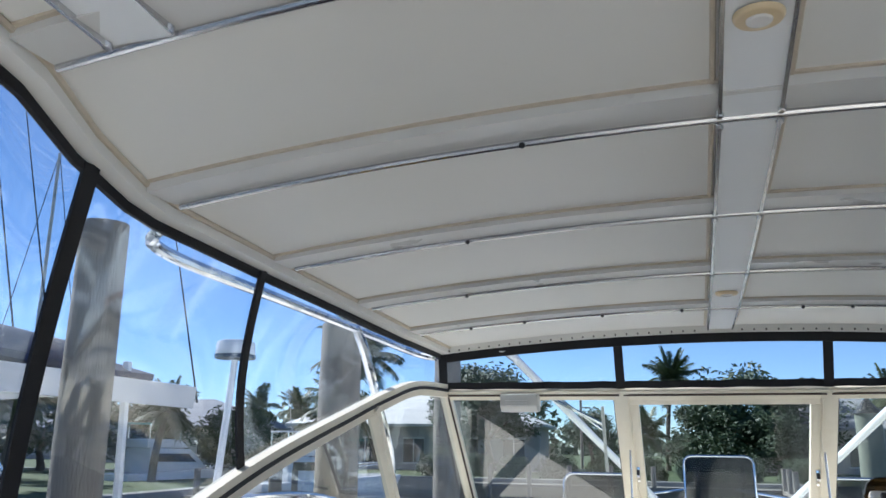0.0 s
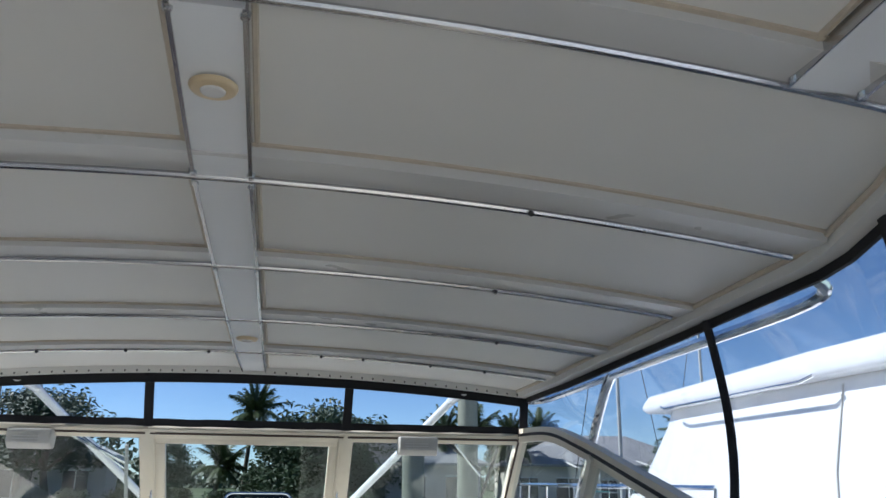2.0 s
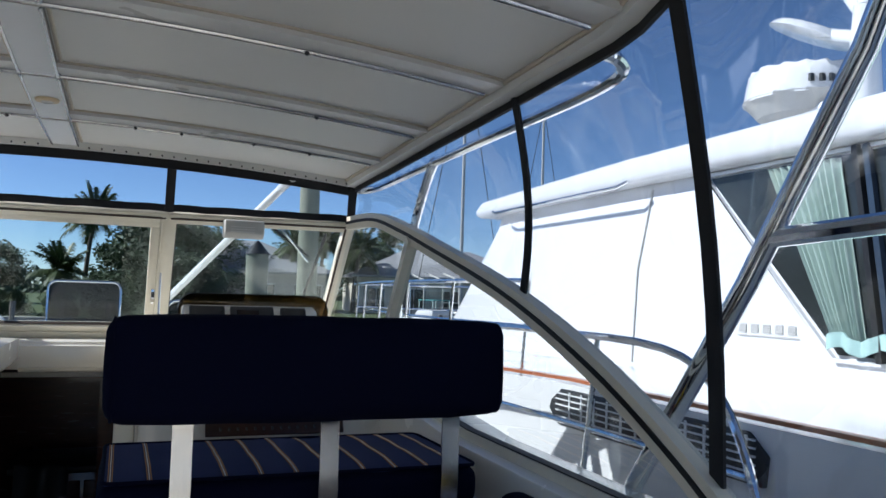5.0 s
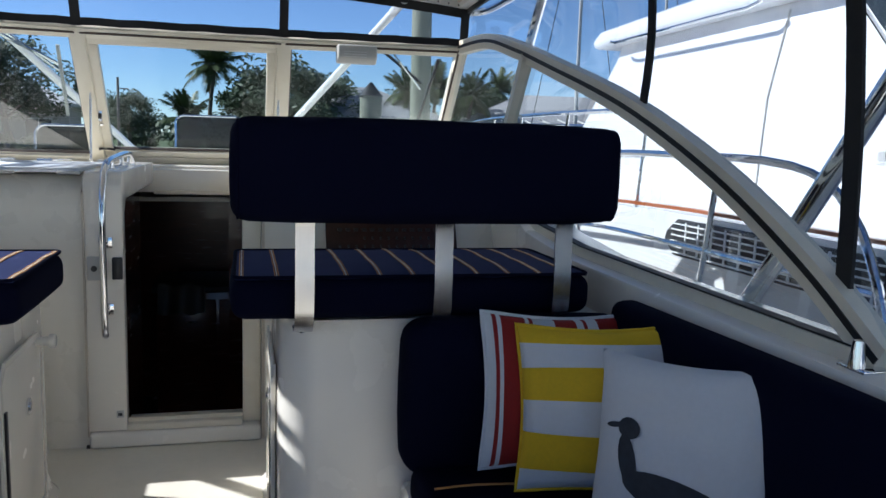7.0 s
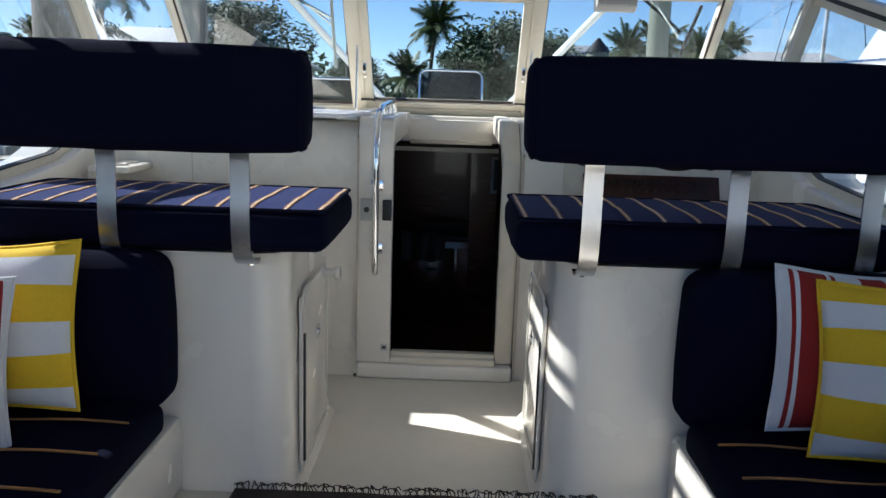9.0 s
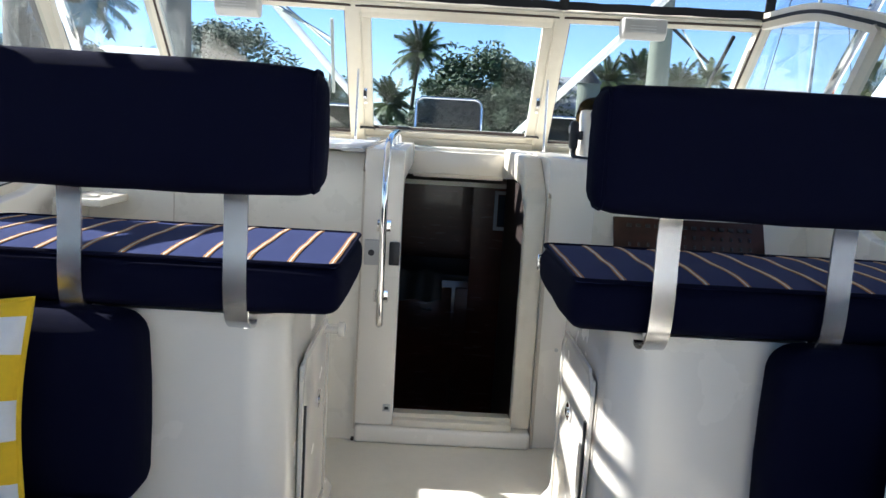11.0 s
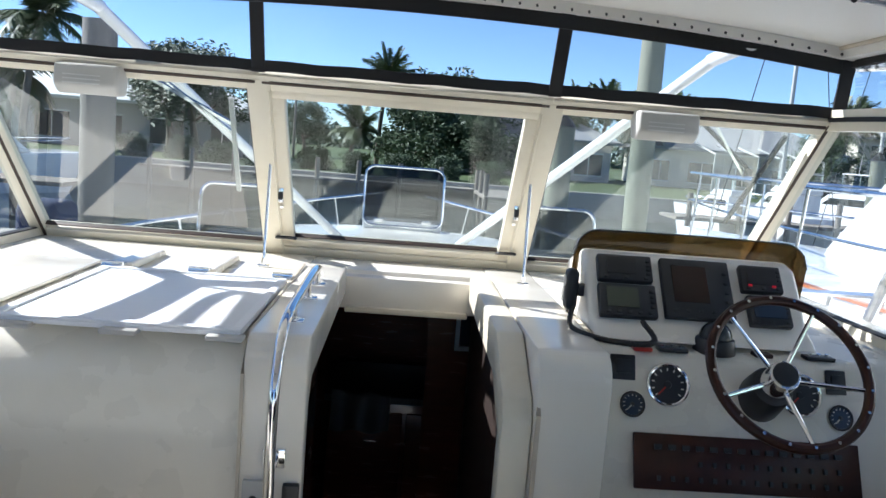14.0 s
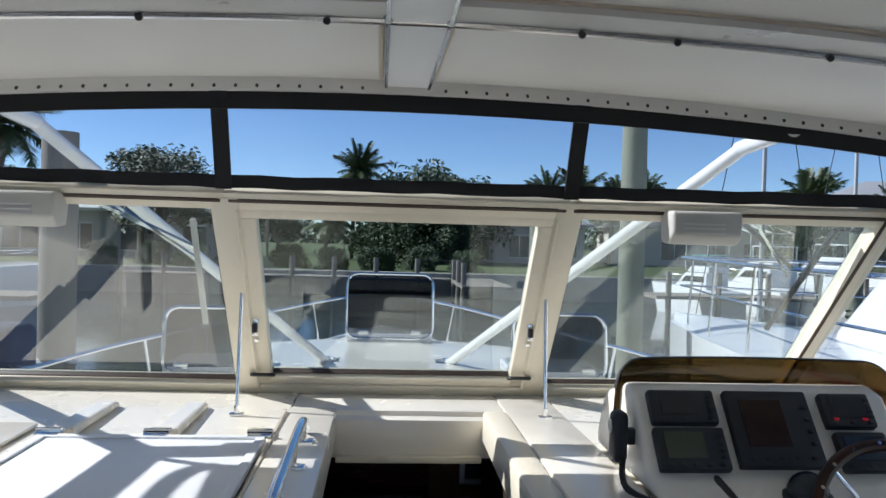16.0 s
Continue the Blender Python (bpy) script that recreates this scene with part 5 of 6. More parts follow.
def deck_hatch(x, y, w, d, h, lean):
    """An open hatch: coaming and a lid standing up."""
    o = thing("deck_hatch", "open foredeck hatch with a smoked lid in a metal rim", "hatch", "deck hatches")
    z = trunk_top(x, y)
    part("coaming", b_box(x - w / 2, x + w / 2, y, y + d, z - 0.01, z + 0.05, 0.012), boat_white, o)
    P = []
    r = 0.06
    for cx, cz, a in ((w / 2 - r, h - r, 0), (-w / 2 + r, h - r, 90), (-w / 2 + r, r, 180), (w / 2 - r, r, 270)):
        P += [Vector((x + cx + r * math.cos(math.radians(a + 22.5 * i)), y + lean * (cz + r * math.sin(math.radians(a + 22.5 * i))) / h, z + 0.02 + cz + r * math.sin(math.radians(a + 22.5 * i)))) for i in range(5)]
    part("rim", b_sweep(P, ring(0.009, 8), closed=True, up=(0, -1, 0)), chrome, o)
    bm = bmesh.new()
    bm.faces.new([bm.verts.new(p) for p in P])
    pane("lid", bm, tint, o, "smoked acrylic lid")
    for k in (-0.3, 0.3):
        part("hinge", b_box(x + k * w - 0.03, x + k * w + 0.03, y - 0.02, y + 0.03, z + 0.04, z + 0.07, 0.005), chrome, o)
deck_hatch(0.015, 6.2, 0.50, 0.25, 0.37, 0.06)
deck_hatch(-0.76, 5.05, 0.42, 0.4, 0.28, 0.05)
deck_hatch(0.76, 5.05, 0.42, 0.4, 0.28, 0.05)
lf = thing("line_loop", "coiled white mooring line hung on the bow rail", "rope")
part("coil", b_sweep([(-1.37 + 0.05 * math.sin(i / 16 * 6.283), 7.6 + 0.02 * math.cos(i / 16 * 6.283), 0.80 + 0.16 * math.cos(i / 16 * 6.283)) for i in range(16)], ring(0.014, 6), closed=True, up=(0, 1, 0)), white_cloth, lf)

# ---- water, shore ----
WATER = -1.25
wbm = bmesh.new()
vs = [wbm.verts.new(p) for p in ((-900, -900, WATER), (900, -900, WATER), (900, 900, WATER), (-900, 900, WATER))]
wbm.faces.new(vs)
structure("water", wbm, water_mat, "dark grey-green rippled canal water", "water")
def land(name, x0, x1, y0, y1, z=-0.15):
    structure(name, b_box(x0, x1, y0, y1, -2.2, z), grass_mat, "mown lawn behind the canal seawall", "ground")
land("ground_ahead", -400, 400, 40, 700)
land("ground_port", -400, -17, -300, 39.5)
structure("seawall", join(b_box(-400, 400, 39.4, 39.98, -2.2, -0.05, 0.05), b_box(-17.4, -16.9, -300, 39.4, -2.2, -0.05, 0.05)), concrete, "weathered concrete canal seawall", "seawall")

def pile(x, y, top, r, mat, cap=False):
    p = thing("dock_pile", "round weathered wooden mooring pile standing in the water", "pile", "dock piles")
    bm = b_cyl((x, y, -2.5), (x, y, top), r * 1.05, r * 0.95, 22)
    bmesh.ops.subdivide_edges(bm, edges=[e for e in bm.edges if abs(e.verts[0].co.z - e.verts[1].co.z) > 1], cuts=14)
    for v in bm.verts:
        n = noise.noise(Vector((v.co.x * 5, v.co.y * 5, v.co.z * 1.5)))
        d = Vector((v.co.x - x, v.co.y - y, 0))
        v.co += d * 0.05 * n
    part("shaft", bm, mat, p)
    if cap:
        part("cap", b_cyl((x, y, top), (x, y, top + r * 1.2), r * 1.12, 0.02, 16), black_plastic, p)
    for z in (0.3, 0.42):
        part("rope", b_sweep([(x + r * 1.06 * math.cos(a * math.pi / 12), y + r * 1.06 * math.sin(a * math.pi / 12), z + 0.02 * math.sin(a)) for a in range(24)], ring(0.018, 6), closed=True), white_cloth if mat is wood_pile else rubber, p)
pile(2.2, 8.6, 3.3, 0.115, pale_pile)
pile(2.45, 13.9, 2.05, 0.20, pale_pile, True)
pile(-3.05, 9.3, 2.55, 0.17, wood_pile)
pile(-2.72, 2.66, 2.50, 0.115, wood_pile)
pile(-2.80, 5.55, 2.44, 0.17, wood_pile)
pile(-2.9, -1.2, 2.5, 0.15, wood_pile)
pile(9.5, 17.0, 2.0, 0.15, pale_pile, True)
pile(-9.0, 16.0, 1.2, 0.15, wood_pile)
pile(-10.5, 22.0, 1.2, 0.15, wood_pile)

def dock(x0, x1, y0, y1, z=-0.25):
    d = thing("wooden_dock", "grey weathered plank dock on posts", "dock", "docks")
    n = max(2, int(max(x1 - x0, y1 - y0) / 0.9))
    part("deck", b_box(x0, x1, y0, y1, z - 0.12, z, 0.0), dock_wood, d)
    for i in range(0, n, 2):
        t = (i + 0.5) / n
        px = x0 + (x1 - x0) * t if x1 - x0 > y1 - y0 else x0 + 0.1
        py = y0 + 0.1 if x1 - x0 > y1 - y0 else y0 + (y1 - y0) * t
        part("post", b_cyl((px, py, -2.2), (px, py, z + 0.9), 0.11, n=8), dock_wood, d)
dock(-16.8, -9.5, 24.0, 26.0)
dock(10, 26, 30.0, 32.0)
dock(3.2, 5.2, 33.0, 39.3)
dock(-12, 4, 38.0, 39.3)

# ---- neighbouring yacht ----
def yacht():
    y = thing("motor_yacht", "white motor yacht with a covered windshield moored alongside", "yacht", at=(0, 0, 0.03))
    XS, XE, CX = 2.62, 6.6, 4.6
    def half(yy):
        t = max(0.0, min(1.0, (yy - 4.0) / 5.6))
        return (XE - XS) / 2 * (1 - t ** 1.6) + 0.02
    def mid(yy):
        return CX - 1.6 * max(0.0, min(1.0, (yy - 3.5) / 6.1)) ** 1.2
    def sheer_z(yy):
        return 0.93 - 0.015 * max(0.0, yy - 4)
    def side(sg):
        def f(u, v):
            yy = -9 + 18.6 * u
            sheer = sheer_z(yy)
            return (mid(yy) + sg * (half(yy) - 0.35 * v * v), yy, sheer - (sheer + 1.6) * v)
        return f
    part("hull_side", b_sheet(side(-1), 50, 6, 0.03), boat_white, y)
    part("hull_side", b_sheet(side(1), 50, 6, 0.03), boat_white, y)
    part("deck", b_sheet(lambda u, v: (mid(-9 + 18.6 * v) + (2 * u - 1) * half(-9 + 18.6 * v), -9 + 18.6 * v, sheer_z(-9 + 18.6 * v) - 0.01 + 0.10 * (1 - (2 * u - 1) ** 2)), 10, 50, 0.03), boat_white, y)
    part("toe_rail", b_sweep([(mid(q) - half(q) + 0.01, q, sheer_z(q) + 0.022) for q in [-9 + 0.5 * i for i in range(31)]], rect(0.05, 0.018)), teak, y, "varnished teak toe rail")
    vg = part("vent_grille", b_prism([(2.02, 0.70), (2.0, 0.82), (2.1, 0.90), (3.52, 0.90), (3.68, 0.80), (3.55, 0.70)], 'x', XS - 0.075, XS + 0.02, 0.006), black_plastic, y, "dark engine vent with white louvre bars")
    for i in range(12):
        yy = 2.10 + 0.12 * i
        part("louvre", b_box(XS - 0.082, XS - 0.076, yy, yy + 0.012, 0.712, 0.888), boat_white, vg)
    for k in range(6):
        part("louvre_bar", b_box(XS - 0.088, XS - 0.0822, 2.05, 3.56, 0.716 + 0.031 * k, 0.724 + 0.031 * k), boat_white, vg)
    # house: profile in y, z, drawn across
    X0, X1 = 3.38, 5.1
    prof = [(-6, 0.9), (-6, 2.2), (6.05, 2.16), (6.15, 2.02), (7.35, 1.02), (7.4, 0.86)]
    part("house", b_prism(prof, 'x', X0, X1, 0.06, 3), boat_white, y)
    rf = part("roof", b_prism([(-6.2, 2.14), (-6.2, 2.30), (0, 2.34), (4.0, 2.31), (6.2, 2.25), (6.36, 2.17), (6.3, 2.10), (5.9, 2.12), (4.0, 2.14)], 'x', X0 - 0.14, X1 + 0.14, 0.05, 3), boat_white, y)
    part("handrail", b_tube([(X0 - 0.16, 5.9, 2.13), (X0 - 0.18, 5.8, 2.11), (X0 - 0.18, 4.0, 2.12), (X0 - 0.16, 3.9, 2.15)], 0.012, 8), chrome, rf)
    win = part("window", b_prism([(3.30, 2.10), (2.42, 1.17), (-4.0, 1.15), (-4.0, 2.12)], 'x', X0 - 0.012, X0 + 0.02, 0.0), dark_glass, y, "dark tinted side window")
    part("frame", b_sweep([(X0 - 0.012, 3.34, 2.12), (X0 - 0.012, 2.44, 1.145), (X0 - 0.012, -4.0, 1.13), (X0 - 0.012, -4.0, 2.14)], rect(0.02, 0.03), closed=True, up=(1, 0, 0)), boat_white, win)
    def curt2(u, v):
        return (X0 - 0.030 - 0.016 * math.sin(u * 62 + 1.5 * math.sin(u * 9)) - 0.006 * v * math.sin(u * 31), 2.84 - 0.44 * u - (0.42 - 0.28 * u) * v, 2.09 - 0.86 * v)
    part("curtain", b_sheet(curt2, 90, 10, 0.004), curtain_mat, win, "pale green curtain")
    part("curtain", b_sheet(lambda u, v: (X0 - 0.030 - 0.014 * math.sin(u * 40), 1.35 - 1.6 * u, 2.09 - 0.80 * v), 70, 6, 0.004), curtain_mat, win, "pale green curtain")
    part("towel", b_sheet(lambda u, v: (X0 - 0.052 - 0.012 * math.sin(u * 21), 2.44 - 0.34 * u, 1.26 - 0.07 * v + 0.02 * math.sin(u * 9)), 24, 4, 0.01), teal_pale, win, "pale teal towel")
    part("mullion", b_bar((X0 - 0.03, 2.30, 2.13), (X0 - 0.03, 2.17, 1.15), 0.05, 0.03), black_plastic, win)
    part("mullion", b_bar((X0 - 0.03, 2.25, 2.13), (X0 - 0.03, 2.12, 1.15), 0.03, 0.03), lcd_blue, win)
    part("seam", b_sweep([(X0 - 0.004, 3.85, 2.1), (X0 - 0.004, 4.0, 1.6), (X0 - 0.004, 4.05, 1.0)], rect(0.012, 0.01)), light_grey, y)
    # plain lettering bars
    for k in range(5):
        part("letter_bar", b_box(X0 - 0.006, X0 + 0.001, 3.02 - 0.085 * k, 3.07 - 0.085 * k, 1.245, 1.29), light_grey, y)
    part("letter_bar", b_box(X0 - 0.006, X0 + 0.001, 2.66, 3.08, 1.225, 1.232), light_grey, y)
    # foredeck rails
    for sg in (-1, 1):
        tr = [(mid(q) + sg * (half(q) - 0.08 if q < 9.4 else 0.02), q, 1.50) for q in (4.0, 5.0, 6.0, 7.0, 8.0, 8.7, 9.2, 9.5)]
        r = part("rail", b_tube(tr, 0.016, 8, 32), chrome, y)
        part("mid_rail", b_tube([(a, b, c - 0.28) for a, b, c in tr], 0.010, 8, 32), chrome, r)
        for q in (4.0, 5.0, 6.0, 7.0, 8.0, 8.9):
            part("stanchion", b_cyl((mid(q) + sg * (half(q) - 0.06), q + 0.05, sheer_z(q) - 0.02), (mid(q) + sg * (half(q) - 0.08), q, 1.50), 0.012, n=8), chrome, r)
    # mast with radar and dishes
    mast = part("mast", join(b_cyl((4.45, 3.22, 2.3), (4.30, 3.06, 3.2), 0.13, 0.07, 16), b_cyl((4.30, 3.06, 3.2), (4.28, 3.02, 3.55), 0.05, 0.045, 12), b_bar((4.45, 3.2, 2.72), (4.62, 3.75, 2.68), 0.22, 0.06, r=0.02)), boat_white, y)
    rd = part("radome", b_cyl((4.64, 3.85, 2.80), (4.64, 3.85, 3.02), 0.41, 0.37, 36, 0.06), boat_white, mast)
    part("radome_base", b_cyl((4.64, 3.85, 2.70), (4.64, 3.85, 2.815), 0.31, 0.412, 36), light_grey, rd, "grey radome underside")
    for k in range(4):
        part("letter_bar", b_box(4.36 + 0.055 * k, 4.395 + 0.055 * k, 3.855 - (0.409 ** 2 - (4.38 + 0.055 * k - 4.64) ** 2) ** 0.5 - 0.006, 3.87 - (0.409 ** 2 - (4.38 + 0.055 * k - 4.64) ** 2) ** 0.5, 2.86, 2.91), grey_plastic, rd)
    part("dish", b_cyl((4.47, 3.64, 3.19), (4.48, 3.62, 3.24), 0.29, 0.24, 28, 0.015), boat_white, mast)
    part("arm", b_cyl((4.33, 3.08, 3.00), (4.47, 3.56, 3.19), 0.045, 0.04, 12), boat_white, mast)
    part("arm", b_cyl((4.31, 3.06, 3.10), (4.36, 3.26, 3.34), 0.045, 0.035, 12), boat_white, mast)
    part("whip_aerial", b_cyl((4.36, 3.26, 3.33), (4.34, 3.28, 3.8), 0.008, 0.004, 6), grey_plastic, mast)
    part("light_post", b_cyl((4.28, 3.02, 3.55), (4.28, 3.02, 3.70), 0.06, 0.06, 14, 0.01), light_grey, mast)
    return y
yacht()

# ---- sport boat on the port side ----
def sport_boat():
    b = thing("sport_boat", "white sport boat with a blue canvas cover and radar mast", "boat")
    C = -4.95
    def half(yy):
        t = max(0.0, min(1.0, (yy - 5.5) / 5.0))
        return 1.5 * (1 - t ** 2.2) + 0.02
    for sg in (-1, 1):
        part("hull_side", b_sheet(lambda u, v: (C + sg * (half(-2 + 12.5 * u) - 0.3 * v * v), -2 + 12.5 * u, 0.15 - 1.6 * v), 30, 5, 0.03), boat_white, b)
    part("deck", b_sheet(lambda u, v: (C + (2 * u - 1) * half(-2 + 12.5 * v), -2 + 12.5 * v, 0.14), 6, 30, 0.03), boat_white, b)
    top = part("hardtop", b_sheet(lambda u, v: (C + (2 * u - 1) * 1.25, -1.5 + 6.45 * v, 1.97 + 0.10 * (1 - (2 * u - 1) ** 2) - 0.06 * v), 12, 16, 0.16), boat_white, b, "white fibreglass hardtop")
    part("cover", b_sheet(lambda u, v: (C + (2 * u - 1) * (1.24 - 0.15 * v), -1.6 + 6.25 * v, 2.0 + (0.26 - 0.06 * v) * max(0.0, 1 - (2 * u - 1) ** 6) * min(1.0, (1 - v) * 14) + 0.025 * math.sin(13 * v + 5 * u)), 14, 24, 0.05), blue_canvas, top, "dark blue canvas cover")
    for x, yy in ((-1.1, 0.0), (1.1, 0.0), (-1.1, 4.4), (1.1, 4.4)):
        part("leg", b_cyl((C + x, yy, 0.1), (C + x * 0.95, yy, 2.05), 0.03, n=8), boat_white, b)
    part("console", b_prism([(1.6, 0.14), (1.7, 1.1), (2.4, 1.25), (3.2, 0.6), (3.3, 0.14)], 'x', C - 0.6, C + 0.6, 0.05), boat_white, b)
    part("screen", b_prism([(2.45, 1.25), (2.9, 0.85), (2.93, 0.87), (2.5, 1.6)], 'x', C - 0.55, C + 0.55), dark_glass, b)
    m = part("mast", b_cyl((-4.95, 7.15, 0.1), (-4.75, 7.15, 2.36), 0.045, 0.035, 10), boat_white, b)
    part("radome", b_cyl((-4.75, 7.15, 2.38), (-4.75, 7.15, 2.56), 0.21, 0.20, 26, 0.04), boat_white, m)
    part("radome_band", b_cyl((-4.75, 7.15, 2.37), (-4.75, 7.15, 2.41), 0.213, 0.213, 26), lcd_blue, m)
    for x, q in ((-6.0, 5.6), (-5.7, 5.7), (-5.0, 6.9)):
        part("outrigger", b_cyl((x, q, 1.9), (x - 0.6, q - 0.4, 5.4), 0.010, 0.004, 6), grey_plastic, b)
    for i in range(7):
        q = 4.5 + 0.9 * i
        part("stanchion", b_cyl((C + half(q) - 0.05, q, 0.14), (C + half(q) - 0.08, q, 0.75), 0.014, n=6), chrome, b)
    part("rail", b_tube([(C + half(4.5 + 0.9 * i) - 0.08, 4.5 + 0.9 * i, 0.75) for i in range(7)], 0.016, 8), chrome, b)
    om = part("outboard_motor", join(b_box(C + 1.6, C + 2.0, 8.2, 8.7, 0.3, 0.85, 0.1, 3), b_box(C + 1.72, C + 1.88, 8.4, 8.6, -1.0, 0.3, 0.03)), blue_canvas, b)
sport_boat()

def far_boat(x, y, s, ang, flip=1):
    b = thing("moored_boat", "white moored cruiser with a low cabin at a far dock", "boat", "far boats")
    part("hull", b_prism([(-4 * s, 0.9 * s), (-4 * s, -0.9), (4.2 * s, -0.9), (5.6 * s, 1.25 * s)], 'y', -1.4 * s, 1.4 * s, 0.05), boat_white, b)
    h = part("cabin", b_prism([(-2.2 * s, 0.9 * s), (-2.2 * s, 2.3 * s), (0.9 * s, 2.25 * s), (2.4 * s, 1.15 * s)], 'y', -1.0 * s, 1.0 * s, 0.06), boat_white, b)
    part("window", b_prism([(-1.9 * s, 1.55 * s), (-1.9 * s, 2.0 * s), (0.7 * s, 1.98 * s), (1.4 * s, 1.5 * s)], 'y', -1.02 * s, 1.02 * s), dark_glass, h)
    part("flybridge", b_prism([(-2.4 * s, 2.3 * s), (-2.4 * s, 2.8 * s), (0.1 * s, 2.8 * s), (0.8 * s, 2.3 * s)], 'y', -0.95 * s, 0.95 * s, 0.05), boat_white, b)
    part("canopy", b_box(-2.3 * s, 0.2 * s, -0.9 * s, 0.9 * s, 3.6 * s, 3.68 * s, 0.02), boat_white if flip > 0 else teal_plastic, b)
    for px in (-2.2, 0.1):
        for py in (-0.85, 0.85):
            part("post", b_cyl((px * s, py * s, 2.7 * s), (px * s, py * s, 3.62 * s), 0.03, n=6), chrome, b)
    part("aerial", b_cyl((-1 * s, 0.5, 3.6 * s), (-1.3 * s, 0.6, 6.2 * s), 0.02, 0.008, 6), light_grey, b)
    rr = part("rail", b_tube([(1.5 * s, -1.3 * s, 1.7 * s), (4.0 * s, -1.2 * s, 1.85 * s), (5.5 * s, 0, 1.95 * s), (4.0 * s, 1.2 * s, 1.85 * s), (1.5 * s, 1.3 * s, 1.7 * s)], 0.025, 6), chrome, b)
    b.matrix_world = pose(x, y, -0.6, 0, 0, ang)
    return b
far_boat(12.9, 33, 0.50, 100, -1)
far_boat(16.0, 34, 0.62, 96)
far_boat(19.8, 36, 0.66, 112)
far_boat(24, 34, 0.9, 100, -1)
far_boat(31, 30, 1.0, 130)
far_boat(38, 44, 1.0, 110)
far_boat(-15, 30, 0.7, 60)
far_boat(-24, 33, 0.8, 80, -1)
def sail_mast(x, y, h):
    m = thing("sail_mast", "thin pale sailing boat mast with stays", "mast", "sail masts")
    part("pole", b_cyl((x, y, -1), (x, y, h), 0.06, 0.04, 8), light_grey, m)
    part("stay", b_cyl((x, y, h), (x + 1.8, y + 0.5, -0.5), 0.012, n=5), grey_plastic, m)
    part("stay", b_cyl((x, y, h), (x - 1.8, y - 0.5, -0.5), 0.012, n=5), grey_plastic, m)
sail_mast(8.5, 19, 8.0)
sail_mast(12.5, 22, 7.5)
sail_mast(-16, 16, 9.0)

# ---- houses ----
def house(x, y, w, d, h, ang, wall, roof, hip=True, floors=1):
    o = thing("house", "single-storey canal house with a hipped roof and dark windows" if floors == 1 else "two-storey canal house with a hipped roof", "house", "houses")
    part("wall", b_box(-w / 2, w / 2, -d / 2, d / 2, 0, h), wall, o)
    bm = bmesh.new()
    e = 0.6
    a = [bm.verts.new((sx * (w / 2 + e), sy * (d / 2 + e), h - 0.05)) for sx, sy in ((-1, -1), (1, -1), (1, 1), (-1, 1))]
    f = [bm.verts.new((v.co.x, v.co.y, h + 0.13)) for v in a]
    rl = (w - d) / 2 if hip else w / 2 + e
    r0, r1 = bm.verts.new((-max(rl, 0.2), 0, h + d * 0.27)), bm.verts.new((max(rl, 0.2), 0, h + d * 0.27))
    bm.faces.new(a)
    for i in range(4):
        bm.faces.new((a[i], a[(i + 1) % 4], f[(i + 1) % 4], f[i]))
    bm.faces.new((f[0], f[1], r1, r0))
    bm.faces.new((f[2], f[3], r0, r1))
    bm.faces.new((f[1], f[2], r1))
    bm.faces.new((f[3], f[0], r0))
    part("roof", bm, roof, o)
    n = max(2, int(w / 3.2))
    for fl in range(floors):
        zb = 0.5 + 2.9 * fl
        for i in range(n):
            cx = -w / 2 + w * (i + 0.5) / n
            ww = 1.0 if i % 2 else 0.7
            wd = part("window", b_box(cx - ww, cx + ww, -d / 2 - 0.03, -d / 2 + 0.02, zb, zb + 1.55), dark_glass, o)
            part("frame", join(b_box(cx - ww - 0.08, cx + ww + 0.08, -d / 2 - 0.06, -d / 2 - 0.031, zb + 1.55, zb + 1.65), b_box(cx - ww - 0.08, cx + ww + 0.08, -d / 2 - 0.06, -d / 2 - 0.031, zb - 0.1, zb), b_box(cx - 0.03, cx + 0.03, -d / 2 - 0.06, -d / 2 - 0.031, zb, zb + 1.55)), roof_white, wd)
    o.matrix_world = pose(x, y, -0.16, 0, 0, ang)
    return o
house(-19, 57, 17, 9, 2.9, 6, stucco, roof_white)
house(-42, 60, 15, 9, 2.8, 0, stucco_cream, roof_grey)
house(9, 66, 13, 10, 2.9, -4, stucco, roof_grey)
house(27, 68, 16, 10, 3.0, -8, stucco_cream, roof_grey)
house(50, 78, 15, 11, 5.6, -12, stucco_cream, roof_grey, floors=2)
house(75, 84, 16, 10, 3.0, -10, stucco, roof_grey)
house(-40, 26, 13, 9, 2.8, 70, stucco_cream, roof_grey)
house(-36, 6, 14, 9, 2.8, 88, stucco, roof_grey)
house(-66, 66, 16, 9, 2.8, 5, stucco, roof_grey)

# screened patio cage beside the far house
cg = thing("screen_cage", "white aluminium screened patio frame", "patio cage")
for i in range(6):
    x = 22 + 1.6 * i
    part("post", b_bar((x, 58, -0.15), (x, 58, 2.6), 0.09, 0.09, up=(0, 1, 0)), roof_white, cg)
    part("rafter", b_bar((x, 58, 2.6), (x, 62, 3.3), 0.09, 0.09), roof_white, cg)
for z in (0.9, 1.8, 2.6):
    part("rail", b_bar((22, 58, z), (30, 58, z), 0.08, 0.08), roof_white, cg)

